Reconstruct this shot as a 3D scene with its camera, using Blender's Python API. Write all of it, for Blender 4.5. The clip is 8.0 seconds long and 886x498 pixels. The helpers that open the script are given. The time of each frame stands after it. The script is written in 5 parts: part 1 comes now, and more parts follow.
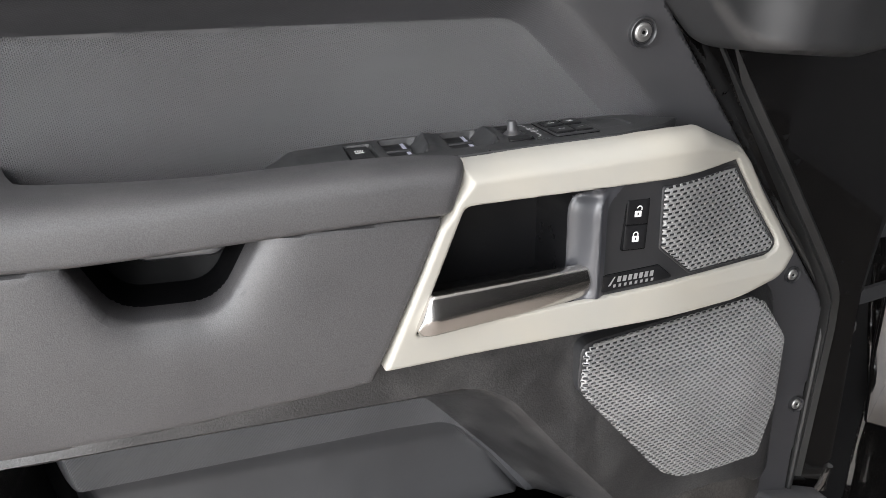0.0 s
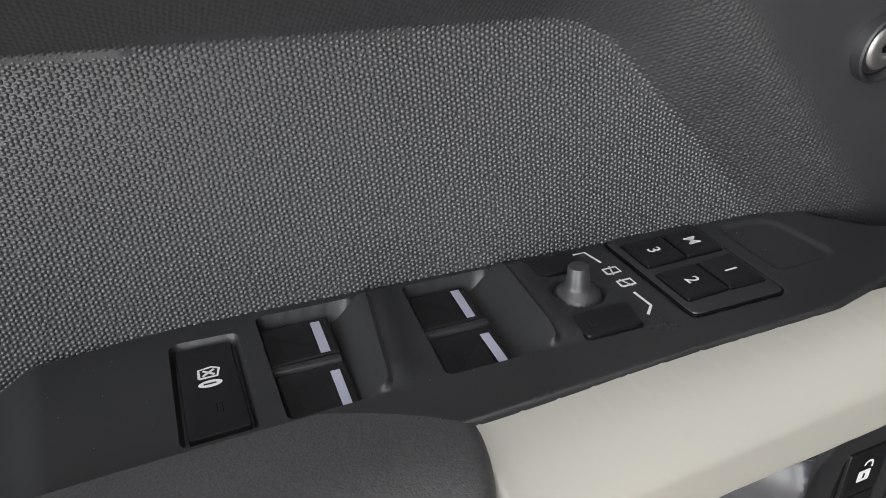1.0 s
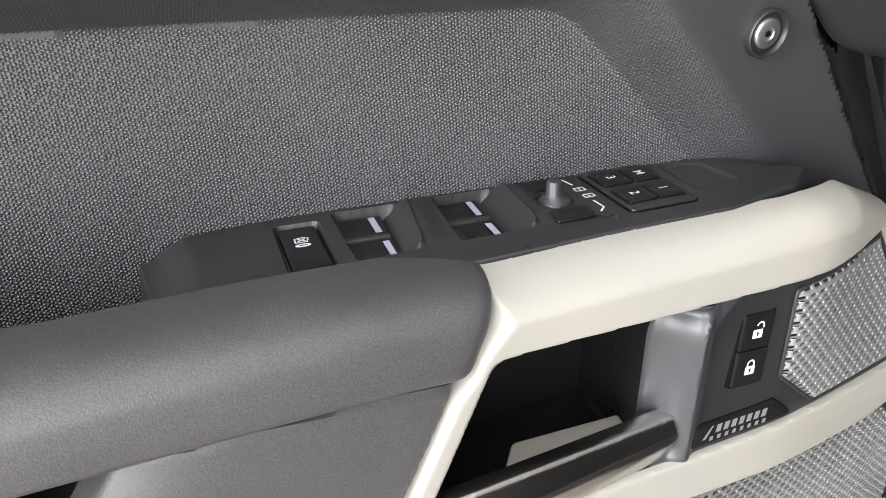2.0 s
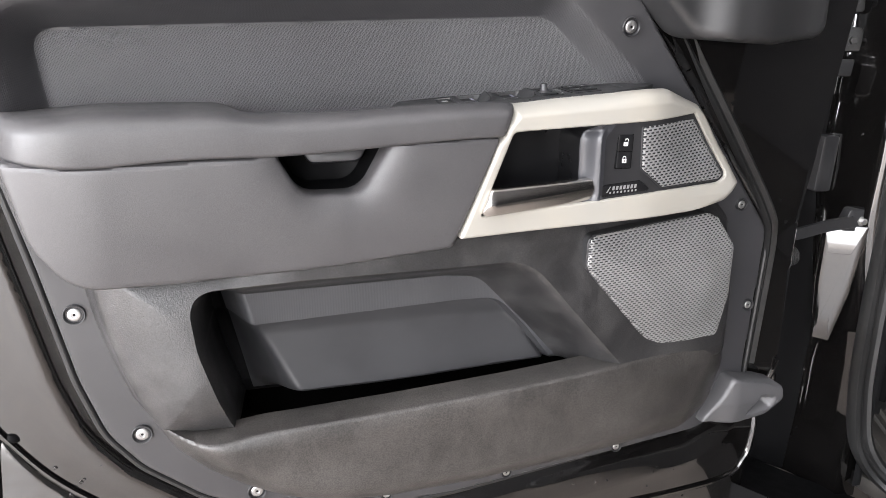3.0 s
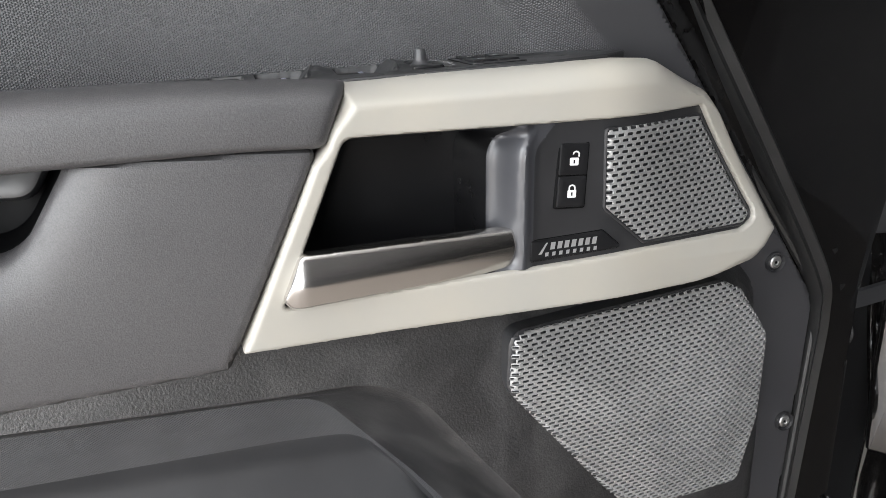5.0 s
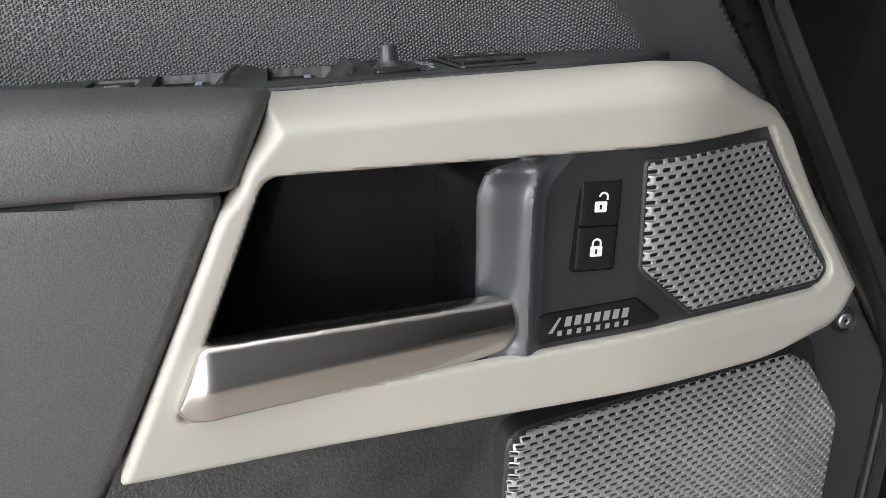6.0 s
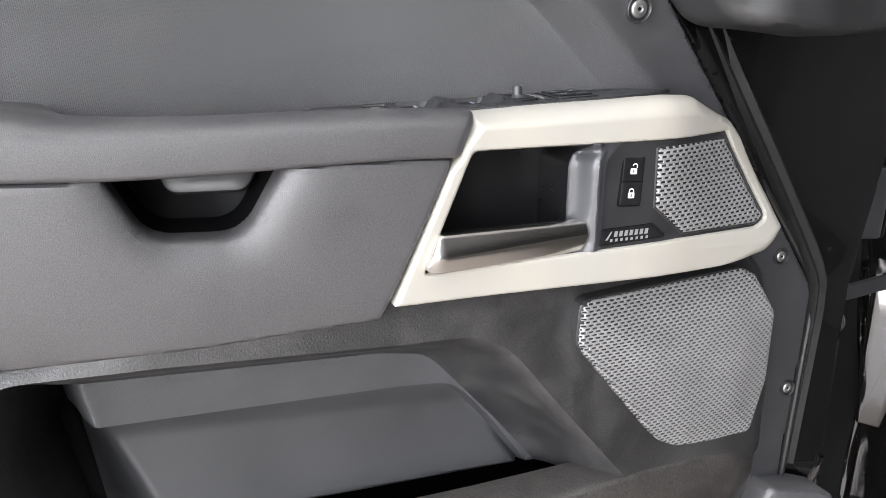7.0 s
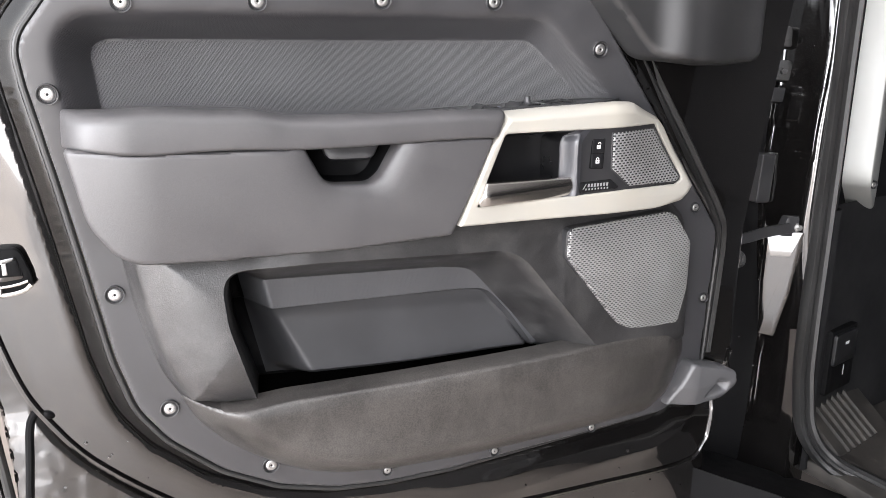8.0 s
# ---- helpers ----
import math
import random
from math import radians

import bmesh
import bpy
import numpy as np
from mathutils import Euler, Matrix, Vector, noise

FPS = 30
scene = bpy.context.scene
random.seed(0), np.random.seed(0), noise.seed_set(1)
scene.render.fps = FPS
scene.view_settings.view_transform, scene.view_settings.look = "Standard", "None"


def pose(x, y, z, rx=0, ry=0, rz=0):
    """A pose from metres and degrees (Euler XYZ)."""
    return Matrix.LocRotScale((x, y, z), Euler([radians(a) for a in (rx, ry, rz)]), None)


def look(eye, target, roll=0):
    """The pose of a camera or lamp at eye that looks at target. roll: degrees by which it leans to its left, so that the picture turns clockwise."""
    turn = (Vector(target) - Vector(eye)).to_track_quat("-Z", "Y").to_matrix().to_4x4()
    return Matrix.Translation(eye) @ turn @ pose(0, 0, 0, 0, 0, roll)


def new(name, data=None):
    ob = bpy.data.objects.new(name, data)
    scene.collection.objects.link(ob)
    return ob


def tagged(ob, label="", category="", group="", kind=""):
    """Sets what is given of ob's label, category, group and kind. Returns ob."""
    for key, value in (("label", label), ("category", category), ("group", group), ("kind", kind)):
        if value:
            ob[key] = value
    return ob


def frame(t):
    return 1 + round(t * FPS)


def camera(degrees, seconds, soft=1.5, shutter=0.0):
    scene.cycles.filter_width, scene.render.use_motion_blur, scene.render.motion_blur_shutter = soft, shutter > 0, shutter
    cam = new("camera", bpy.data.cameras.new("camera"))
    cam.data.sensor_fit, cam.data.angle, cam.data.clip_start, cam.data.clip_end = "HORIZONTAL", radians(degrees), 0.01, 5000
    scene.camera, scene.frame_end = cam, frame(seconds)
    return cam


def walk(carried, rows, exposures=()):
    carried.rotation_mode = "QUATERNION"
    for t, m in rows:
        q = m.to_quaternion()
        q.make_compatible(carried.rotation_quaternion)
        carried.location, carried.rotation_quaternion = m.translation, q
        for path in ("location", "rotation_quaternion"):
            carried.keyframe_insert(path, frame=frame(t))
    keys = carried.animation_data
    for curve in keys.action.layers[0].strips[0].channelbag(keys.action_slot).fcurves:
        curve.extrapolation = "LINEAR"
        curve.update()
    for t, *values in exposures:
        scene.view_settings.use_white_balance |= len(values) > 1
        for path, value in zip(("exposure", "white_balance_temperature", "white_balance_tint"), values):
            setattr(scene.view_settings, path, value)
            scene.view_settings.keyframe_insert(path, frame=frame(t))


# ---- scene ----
cam = camera(58.4, 8.0, soft=0.85)
PATH = [
    (0, (-0.153, -0.675, 1.131), (0.493, 1.112, 0.506), 0.8),
    (0.5, (-0.056, -0.356, 1.157), (0.727, 1.315, 0.385), 1.7),
    (1, (-0.023, -0.252, 1.156), (0.779, 1.35, 0.268), 1.7),
    (1.5, (-0.022, -0.257, 1.161), (0.787, 1.343, 0.276), 1.9),
    (2, (-0.083, -0.384, 1.151), (0.687, 1.289, 0.371), 1.8),
    (2.2, (-0.119, -0.533, 1.142), (0.527, 1.219, 0.425), 0.8),
    (3.3, (-0.373, -1.104, 1.094), (0.227, 0.725, 0.549), 1.4),
    (3.5, (-0.381, -1.116, 1.083), (0.216, 0.718, 0.555), 1.5),
    (4, (-0.326, -1.03, 1.062), (0.293, 0.805, 0.56), 1.4),
    (4.5, (-0.184, -0.841, 1.055), (0.466, 0.985, 0.561), 1.2),
    (5, (-0.04, -0.592, 1.029), (0.618, 1.225, 0.516), 1.2),
    (5.2, (0.002, -0.505, 1.029), (0.662, 1.309, 0.506), 1.5),
    (6.3, (0.027, -0.443, 1.03), (0.688, 1.368, 0.498), 2.2),
    (6.5, (-0.008, -0.493, 1.029), (0.657, 1.323, 0.518), 2.2),
    (7, (-0.182, -0.741, 1.045), (0.476, 1.088, 0.576), 2.1),
    (7.5, (-0.36, -1.013, 1.05), (0.282, 0.828, 0.604), 2.0),
    (8, (-0.448, -1.158, 1.044), (0.287, 0.654, 0.625), 1.8),
]
walk(cam, [(t, look(eye, target, roll)) for t, eye, target, roll in PATH],
     [(0.0, 1.37, 6500, 10), (0.5, 0.90, 6500, 8), (1.0, 0.96, 6500, 8), (1.5, 1.06, 6500, 9), (2.0, 1.62, 6500, 10), (2.2, 1.62, 6500, 11), (3.5, 1.70, 6500, 13), (4.5, 1.62, 6450, 11),
      (5.2, 1.21, 6450, 9), (6.5, 1.08, 6450, 10), (7.0, 1.76, 6400, 11), (7.4, 2.02, 6450, 12), (8.0, 1.82, 6500, 13)])

# ---- world and light ----
SUN_ELEV, SUN_ROT = 42.0, 204.0
world = bpy.data.worlds.new("sky")
scene.world = world
world.use_nodes = True
wn = world.node_tree
wn.nodes.clear()
w_out = wn.nodes.new("ShaderNodeOutputWorld")
w_bg = wn.nodes.new("ShaderNodeBackground")
w_hue = wn.nodes.new("ShaderNodeHueSaturation")
w_sky = wn.nodes.new("ShaderNodeTexSky")
w_sky.sky_type = "NISHITA"
w_sky.sun_disc = False
w_sky.sun_elevation = radians(SUN_ELEV)
w_sky.sun_rotation = radians(SUN_ROT)
w_hue.inputs["Saturation"].default_value = 0.3
w_bg.inputs["Strength"].default_value = 0.12
wn.links.new(w_sky.outputs[0], w_hue.inputs["Color"])
wn.links.new(w_hue.outputs[0], w_bg.inputs["Color"])
wn.links.new(w_bg.outputs[0], w_out.inputs["Surface"])
# sun through the south opening reaches the floor only; the added hall keeps the door in shade
sun_data = bpy.data.lights.new("sun", "SUN")
sun_data.energy, sun_data.angle, sun_data.color = 5.0, radians(0.6), (1.0, 0.98, 0.95)
sun = new("sun", sun_data)
sun.matrix_world = look((0.45, -1.0, 0.98), (0.0, 0.0, 0.0))
# daylight of the open side, in the opening itself
OPEN_X0, OPEN_X1, OPEN_Z, OPEN_Y = -4.6, -0.9, 3.0, -3.4
day_data = bpy.data.lights.new("daylight_opening", "AREA")
day_data.shape, day_data.size, day_data.size_y = "RECTANGLE", OPEN_X1 - OPEN_X0, OPEN_Z
day_data.energy, day_data.color = 66, (0.95, 0.975, 1.0)
day = new("daylight_opening", day_data)
day.matrix_world = look(((OPEN_X0 + OPEN_X1) / 2, OPEN_Y, OPEN_Z / 2), ((OPEN_X0 + OPEN_X1) / 2, 0.0, OPEN_Z / 2))


# the hall is open to the west as well
west_data = bpy.data.lights.new("daylight_west", "AREA")
west_data.shape, west_data.size, west_data.size_y = "RECTANGLE", 3.2, OPEN_Z
west_data.energy, west_data.color = 118, (0.95, 0.975, 1.0)
west = new("daylight_west", west_data)
west.matrix_world = look((-5.2, -1.0, OPEN_Z / 2), (0.0, -1.0, OPEN_Z / 2))
# unseen fill panel under the ceiling, added to light upward-facing surfaces
fill_data = bpy.data.lights.new("overhead_fill", "AREA")
fill_data.shape, fill_data.size, fill_data.size_y = "RECTANGLE", 3.0, 1.4
fill_data.energy, fill_data.color = 9.0, (0.97, 0.98, 1.0)
fill_panel = new("overhead_fill", fill_data)
fill_panel.matrix_world = look((-0.9, -1.0, 3.15), (-0.9, -1.0, 0.0))


# ---- materials ----
def material(name, color, rough=0.5, metal=0.0, coat=0.0, spec=0.75):
    m = bpy.data.materials.new(name)
    m.use_nodes = True
    b = m.node_tree.nodes["Principled BSDF"]
    b.inputs["Base Color"].default_value = (*color, 1)
    b.inputs["Roughness"].default_value = rough
    b.inputs["Metallic"].default_value = metal
    b.inputs["Coat Weight"].default_value = coat
    b.inputs["Coat Roughness"].default_value = 0.03
    b.inputs["Coat IOR"].default_value = 1.75
    b.inputs["Specular IOR Level"].default_value = spec
    return m


def node(m, kind, **values):
    n = m.node_tree.nodes.new(kind)
    for k, v in values.items():
        n.inputs[k].default_value = v
    return n


def link(m, a, out, b, inp):
    m.node_tree.links.new(a.outputs[out], b.inputs[inp])


def place(m, scale=(1, 1, 1), turn=(0, 0, 0)):
    tc = node(m, "ShaderNodeTexCoord")
    mp = node(m, "ShaderNodeMapping", Scale=scale, Rotation=turn)
    link(m, tc, "Object", mp, "Vector")
    return mp


def grain(m, size, depth, soft=3.0, vary=0.25, vary_scale=9.0, rough_vary=0.12, tint=None, stretch=(1, 1, 1)):
    """Fine moulded grain as relief, with a slow change of colour and gloss over the part."""
    b = m.node_tree.nodes["Principled BSDF"]
    mp = place(m, stretch)
    fine = node(m, "ShaderNodeTexNoise", Scale=1.0 / size, Detail=soft, Roughness=0.6)
    slow = node(m, "ShaderNodeTexNoise", Scale=vary_scale, Detail=5.0, Roughness=0.6)
    link(m, mp, 0, fine, "Vector")
    link(m, mp, 0, slow, "Vector")
    bump = node(m, "ShaderNodeBump", Strength=1.0, Distance=depth)
    link(m, fine, 0, bump, "Height")
    link(m, bump, 0, b, "Normal")
    base = b.inputs["Base Color"].default_value[:3]
    ramp = node(m, "ShaderNodeMapRange")
    ramp.inputs["From Min"].default_value, ramp.inputs["From Max"].default_value = 0.3, 0.7
    ramp.inputs["To Min"].default_value, ramp.inputs["To Max"].default_value = 0.0, 1.0
    link(m, slow, 0, ramp, "Value")
    mix = m.node_tree.nodes.new("ShaderNodeMix")
    mix.data_type = "RGBA"
    link(m, ramp, 0, mix, 0)
    other = tint or base
    mix.inputs[6].default_value = (*[c * (1 - vary) for c in base], 1)
    mix.inputs[7].default_value = (*[c * (1 + vary) for c in other], 1)
    m.node_tree.links.new(mix.outputs[2], b.inputs["Base Color"])
    rr = node(m, "ShaderNodeMapRange")
    r0 = b.inputs["Roughness"].default_value
    rr.inputs["From Min"].default_value, rr.inputs["From Max"].default_value = 0.3, 0.7
    rr.inputs["To Min"].default_value, rr.inputs["To Max"].default_value = r0 - rough_vary, r0 + rough_vary
    link(m, slow, 0, rr, "Value")
    link(m, rr, 0, b, "Roughness")
    return bump


def math_node(m, op, a, b=None):
    n = m.node_tree.nodes.new("ShaderNodeMath")
    n.operation = op
    for k, v in enumerate((a, b)):
        if v is None:
            continue
        if isinstance(v, (int, float)):
            n.inputs[k].default_value = v
        else:
            m.node_tree.links.new(v, n.inputs[k])
    return n.outputs[0]


def speckle(m, size, amount):
    """Small light and dark flecks in the colour."""
    b = m.node_tree.nodes["Principled BSDF"]
    src = b.inputs["Base Color"].links[0].from_socket
    fleck = node(m, "ShaderNodeTexNoise", Scale=1.0 / size, Detail=1.0)
    link(m, place(m), 0, fleck, "Vector")
    ramp = node(m, "ShaderNodeMapRange")
    ramp.inputs["From Min"].default_value, ramp.inputs["From Max"].default_value = 0.35, 0.65
    ramp.inputs["To Min"].default_value, ramp.inputs["To Max"].default_value = 1 - amount, 1 + amount
    link(m, fleck, 0, ramp, "Value")
    mul = m.node_tree.nodes.new("ShaderNodeVectorMath")
    mul.operation = "SCALE"
    m.node_tree.links.new(src, mul.inputs[0])
    m.node_tree.links.new(ramp.outputs[0], mul.inputs["Scale"])
    m.node_tree.links.new(mul.outputs[0], b.inputs["Base Color"])


def scuffs(m, color, size, amount, stretch=(1, 1, 1)):
    """Patches of dust and rubbed wear: broad blotches broken up by fine specks."""
    b = m.node_tree.nodes["Principled BSDF"]
    src = b.inputs["Base Color"].links[0].from_socket
    mp = place(m, stretch)
    broad = node(m, "ShaderNodeTexNoise", Scale=1.0 / size, Detail=6.0, Roughness=0.62, Distortion=0.6)
    fine = node(m, "ShaderNodeTexNoise", Scale=900.0, Detail=2.0)
    link(m, mp, 0, broad, "Vector")
    link(m, mp, 0, fine, "Vector")
    cut = node(m, "ShaderNodeMapRange")
    cut.inputs["From Min"].default_value, cut.inputs["From Max"].default_value = 0.46, 0.66
    link(m, broad, 0, cut, "Value")
    speck = node(m, "ShaderNodeMapRange")
    speck.inputs["From Min"].default_value, speck.inputs["From Max"].default_value = 0.42, 0.62
    speck.inputs["To Min"].default_value = 0.25
    link(m, fine, 0, speck, "Value")
    k = math_node(m, "MULTIPLY", math_node(m, "MULTIPLY", cut.outputs[0], speck.outputs[0]), amount)
    mix = m.node_tree.nodes.new("ShaderNodeMix")
    mix.data_type = "RGBA"
    m.node_tree.links.new(k, mix.inputs[0])
    m.node_tree.links.new(src, mix.inputs[6])
    mix.inputs[7].default_value = (*color, 1)
    m.node_tree.links.new(mix.outputs[2], b.inputs["Base Color"])


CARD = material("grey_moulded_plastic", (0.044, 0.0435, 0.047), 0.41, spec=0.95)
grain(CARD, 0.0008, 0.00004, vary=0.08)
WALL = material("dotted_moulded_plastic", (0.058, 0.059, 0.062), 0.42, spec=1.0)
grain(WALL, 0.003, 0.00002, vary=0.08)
PAD = material("soft_grey_trim", (0.067, 0.0655, 0.0690), 0.47, spec=0.85)
grain(PAD, 0.0009, 0.00022, vary=0.12, tint=(0.067, 0.065, 0.067))
speckle(PAD, 0.0011, 0.16)
MID = material("grained_dark_plastic", (0.026, 0.0252, 0.026), 0.42, spec=0.95)
grain(MID, 0.0019, 0.00045, vary=0.2, vary_scale=11)
speckle(MID, 0.0018, 0.32)
scuffs(MID, (0.12, 0.117, 0.115), 0.07, 0.45)
POCKET = material("pocket_grey_plastic", (0.080, 0.081, 0.086), 0.42, spec=0.85)
grain(POCKET, 0.0009, 0.00005, vary=0.08)
hatch = node(POCKET, "ShaderNodeTexWave", Scale=260.0, Distortion=0.0)
link(POCKET, place(POCKET, turn=(0, radians(52), 0)), 0, hatch, "Vector")
hatch_bump = node(POCKET, "ShaderNodeBump", Strength=0.6, Distance=0.0004)
link(POCKET, hatch, "Fac", hatch_bump, "Height")
link(POCKET, hatch_bump, 0, POCKET.node_tree.nodes["Principled BSDF"], "Normal")
# Darker copy of the pocket grey: the lower face's shade as colour
POCKET_SHADE = material("pocket_grey_shaded", (0.048, 0.048, 0.051), 0.5, spec=0.6)
grain(POCKET_SHADE, 0.0007, 0.00006, vary=0.12)
KICK = material("scuffed_lower_plastic", (0.042, 0.0392, 0.0375), 0.43, spec=0.85)
grain(KICK, 0.0018, 0.00045, vary=0.32, vary_scale=8, tint=(0.050, 0.046, 0.043))
speckle(KICK, 0.0020, 0.38)
scuffs(KICK, (0.10, 0.092, 0.086), 0.03, 0.5, stretch=(1, 1, 0.5))
CREAM = material("cream_painted_trim", (0.435, 0.423, 0.388), 0.42)
grain(CREAM, 0.0015, 0.00002, vary=0.03, rough_vary=0.05, tint=(0.443, 0.418, 0.363))
BLACK = material("black_satin_plastic", (0.026, 0.026, 0.028), 0.42)
grain(BLACK, 0.001, 0.00004, vary=0.12)
DECK_M = material("charcoal_switch_plastic", (0.026, 0.0262, 0.0275), 0.37, spec=0.7)
grain(DECK_M, 0.0007, 0.00006, vary=0.12)
BLACK_KNOB = material("dark_knob_plastic", (0.045, 0.045, 0.048), 0.38)
grain(BLACK_KNOB, 0.001, 0.00003, vary=0.08)
GLOSS = material("black_key_plastic", (0.011, 0.011, 0.012), 0.36, spec=0.45)
grain(GLOSS, 0.002, 0.00001, vary=0.2)
SATIN = material("dark_grey_satin", (0.055, 0.056, 0.063), 0.38)
grain(SATIN, 0.001, 0.00003, vary=0.08)
CHROME = material("satin_chrome", (0.66, 0.64, 0.615), 0.23, 1.0)
grain(CHROME, 0.02, 0.00001, vary=0.04, rough_vary=0.02)
STEEL = material("zinc_screw_steel", (0.56, 0.555, 0.55), 0.45, 1.0)
grain(STEEL, 0.001, 0.00003, vary=0.12)
GRILLE = material("grey_speaker_mesh", (0.44, 0.44, 0.44), 0.46, 0.55)
grain(GRILLE, 0.003, 0.00001, vary=0.1)
PAINT = material("black_gloss_paint", (0.005, 0.0046, 0.0045), 0.09, 0.0, 1.0)
grain(PAINT, 0.05, 0.0005, soft=1.0, vary=0.2, vary_scale=20, rough_vary=0.03)
PRESSED = material("black_gloss_paint_on_pressed_steel", (0.006, 0.0055, 0.005), 0.08, 0.0, 1.0)
grain(PRESSED, 0.08, 0.007, soft=2.0, vary=0.3, vary_scale=20, rough_vary=0.03)
# Near-black for dull black parts, and for shade painted into recesses
HOLLOW = material("dull_black_and_recess_shade", (0.004, 0.004, 0.0045), 0.6, spec=0.15)
grain(HOLLOW, 0.001, 0.00003, vary=0.1)
SAIL_M = material("charcoal_corner_trim", (0.03, 0.03, 0.031), 0.4)
grain(SAIL_M, 0.001, 0.00004, vary=0.1)
GUIDE_M = material("mid_grey_plastic", (0.085, 0.085, 0.089), 0.4)
grain(GUIDE_M, 0.001, 0.00003, vary=0.08)
RUBBER = material("black_rubber_seal", (0.016, 0.016, 0.016), 0.46)
grain(RUBBER, 0.002, 0.00005, vary=0.2)
WHITE = material("white_print", (0.8, 0.8, 0.8), 0.5)
MARK = material("pale_violet_marker", (0.42, 0.42, 0.52), 0.45)
SILVER = material("silver_print", (0.6, 0.6, 0.6), 0.35, 0.6)
PALE = material("pale_grey_dash_plastic", (0.42, 0.43, 0.415), 0.5)
grain(PALE, 0.001, 0.00004, vary=0.05)
DARKTRIM = material("charcoal_footwell_trim", (0.013, 0.013, 0.014), 0.65, spec=0.35)
grain(DARKTRIM, 0.0012, 0.0001, vary=0.2)
MAT = material("dusty_rubber_mat", (0.03, 0.028, 0.025), 0.6)
grain(MAT, 0.004, 0.0002, vary=0.5, vary_scale=16, tint=(0.034, 0.030, 0.026))
FLOOR = material("brown_floor", (0.44, 0.385, 0.34), 0.4)
grain(FLOOR, 0.05, 0.0005, vary=0.25, vary_scale=1.5)
LIGHTWALL = material("dark_grey_plaster", (0.12, 0.12, 0.125), 0.8)
grain(LIGHTWALL, 0.02, 0.0005, vary=0.05, vary_scale=1.0)
CEIL = material("white_ceiling_paint", (0.8, 0.81, 0.83), 0.8)
grain(CEIL, 0.02, 0.0005, vary=0.03, vary_scale=1.0)


# ---- geometry tools ----
class Build:
    """Collects faces with materials and makes one mesh of them."""

    def __init__(self):
        self.v, self.f, self.m = [], [], []

    def add(self, verts, faces, mat=0):
        o = len(self.v)
        self.v += np.asarray(verts, float).reshape(-1, 3).tolist()
        self.f += [tuple([i + o for i in f]) for f in faces]
        self.m += [mat] * len(faces)
        return self

    def mesh(self, name, mats, sharp=35):
        me = bpy.data.meshes.new(name)
        me.from_pydata(self.v, [], self.f)
        for m in mats:
            me.materials.append(m)
        me.polygons.foreach_set("material_index", self.m)
        me.polygons.foreach_set("use_smooth", [True] * len(self.f))
        bm = bmesh.new()
        bm.from_mesh(me)
        bmesh.ops.remove_doubles(bm, verts=bm.verts, dist=1e-6)
        bmesh.ops.recalc_face_normals(bm, faces=bm.faces)
        bm.to_mesh(me)
        bm.free()
        me.set_sharp_from_angle(angle=radians(sharp))
        me.update()
        return me


BASES = {}


def thing(name, at, label, category, kind="", group=""):
    ob = new(name)
    ob.location = at
    BASES[ob.name] = Matrix.Translation(at)
    return tagged(ob, label, category, group, kind)


def part(name, build, mats, parent, label="", sharp=35):
    me = build if isinstance(build, bpy.types.Mesh) else build.mesh(name, mats if isinstance(mats, (list, tuple)) else [mats], sharp)
    ob = new(name, me)
    ob.parent = parent
    if parent.name in BASES:
        ob.matrix_parent_inverse = BASES[parent.name].inverted()
    if label:
        ob["label"] = label
    return ob


def repaint(me, where):
    """Gives the faces whose middle lies in a region (x, z) the second material."""
    c = np.zeros(len(me.polygons) * 3)
    me.polygons.foreach_get("center", c)
    c = c.reshape(-1, 3)
    me.polygons.foreach_set("material_index", where(c[:, 0], c[:, 2]).astype(np.int32))


def rounded(corners, seg=7):
    """A closed outline from corners (a, b, radius)."""
    pts = np.array([c[:2] for c in corners], float)
    out, n = [], len(pts)
    for i in range(n):
        p, a, b = pts[i], pts[i - 1], pts[(i + 1) % n]
        r = corners[i][2] if len(corners[i]) > 2 else 0
        da, db = a - p, b - p
        la, lb = np.linalg.norm(da), np.linalg.norm(db)
        da, db = da / la, db / lb
        ang = math.acos(max(-1, min(1, float(da @ db))))
        if r <= 0 or ang > 3.1:
            out.append(p)
            continue
        cut = min(r / math.tan(ang / 2), 0.48 * la, 0.48 * lb)
        for k in range(seg + 1):
            t = k / seg
            out.append((1 - t) ** 2 * (p + da * cut) + 2 * t * (1 - t) * p + t * t * (p + db * cut))
    return np.array(out)


def signed(poly, a, b):
    """Signed distance from points to an outline, below zero inside."""
    a, b = np.asarray(a, float), np.asarray(b, float)
    best = np.full(a.shape, 1e9)
    inside = np.zeros(a.shape, bool)
    for (x0, y0), (x1, y1) in zip(poly, np.roll(poly, -1, 0)):
        dx, dy = x1 - x0, y1 - y0
        q = dx * dx + dy * dy
        if q < 1e-14:
            continue
        t = np.clip(((a - x0) * dx + (b - y0) * dy) / q, 0, 1)
        best = np.minimum(best, (a - x0 - t * dx) ** 2 + (b - y0 - t * dy) ** 2)
        cross = (y0 > b) != (y1 > b)
        with np.errstate(divide="ignore", invalid="ignore"):
            inside ^= cross & (a < (x1 - x0) * (b - y0) / (y1 - y0 if y1 != y0 else 1e-12) + x0)
    return np.where(inside, -1, 1) * np.sqrt(best)


def smooth(lo, hi, v):
    t = np.clip((np.asarray(v, float) - lo) / (hi - lo), 0, 1)
    return t * t * (3 - 2 * t)


def front(a, b, h):
    return np.stack([a, h, b], -1)


def top(a, b, h):
    return np.stack([a, b, h], -1)


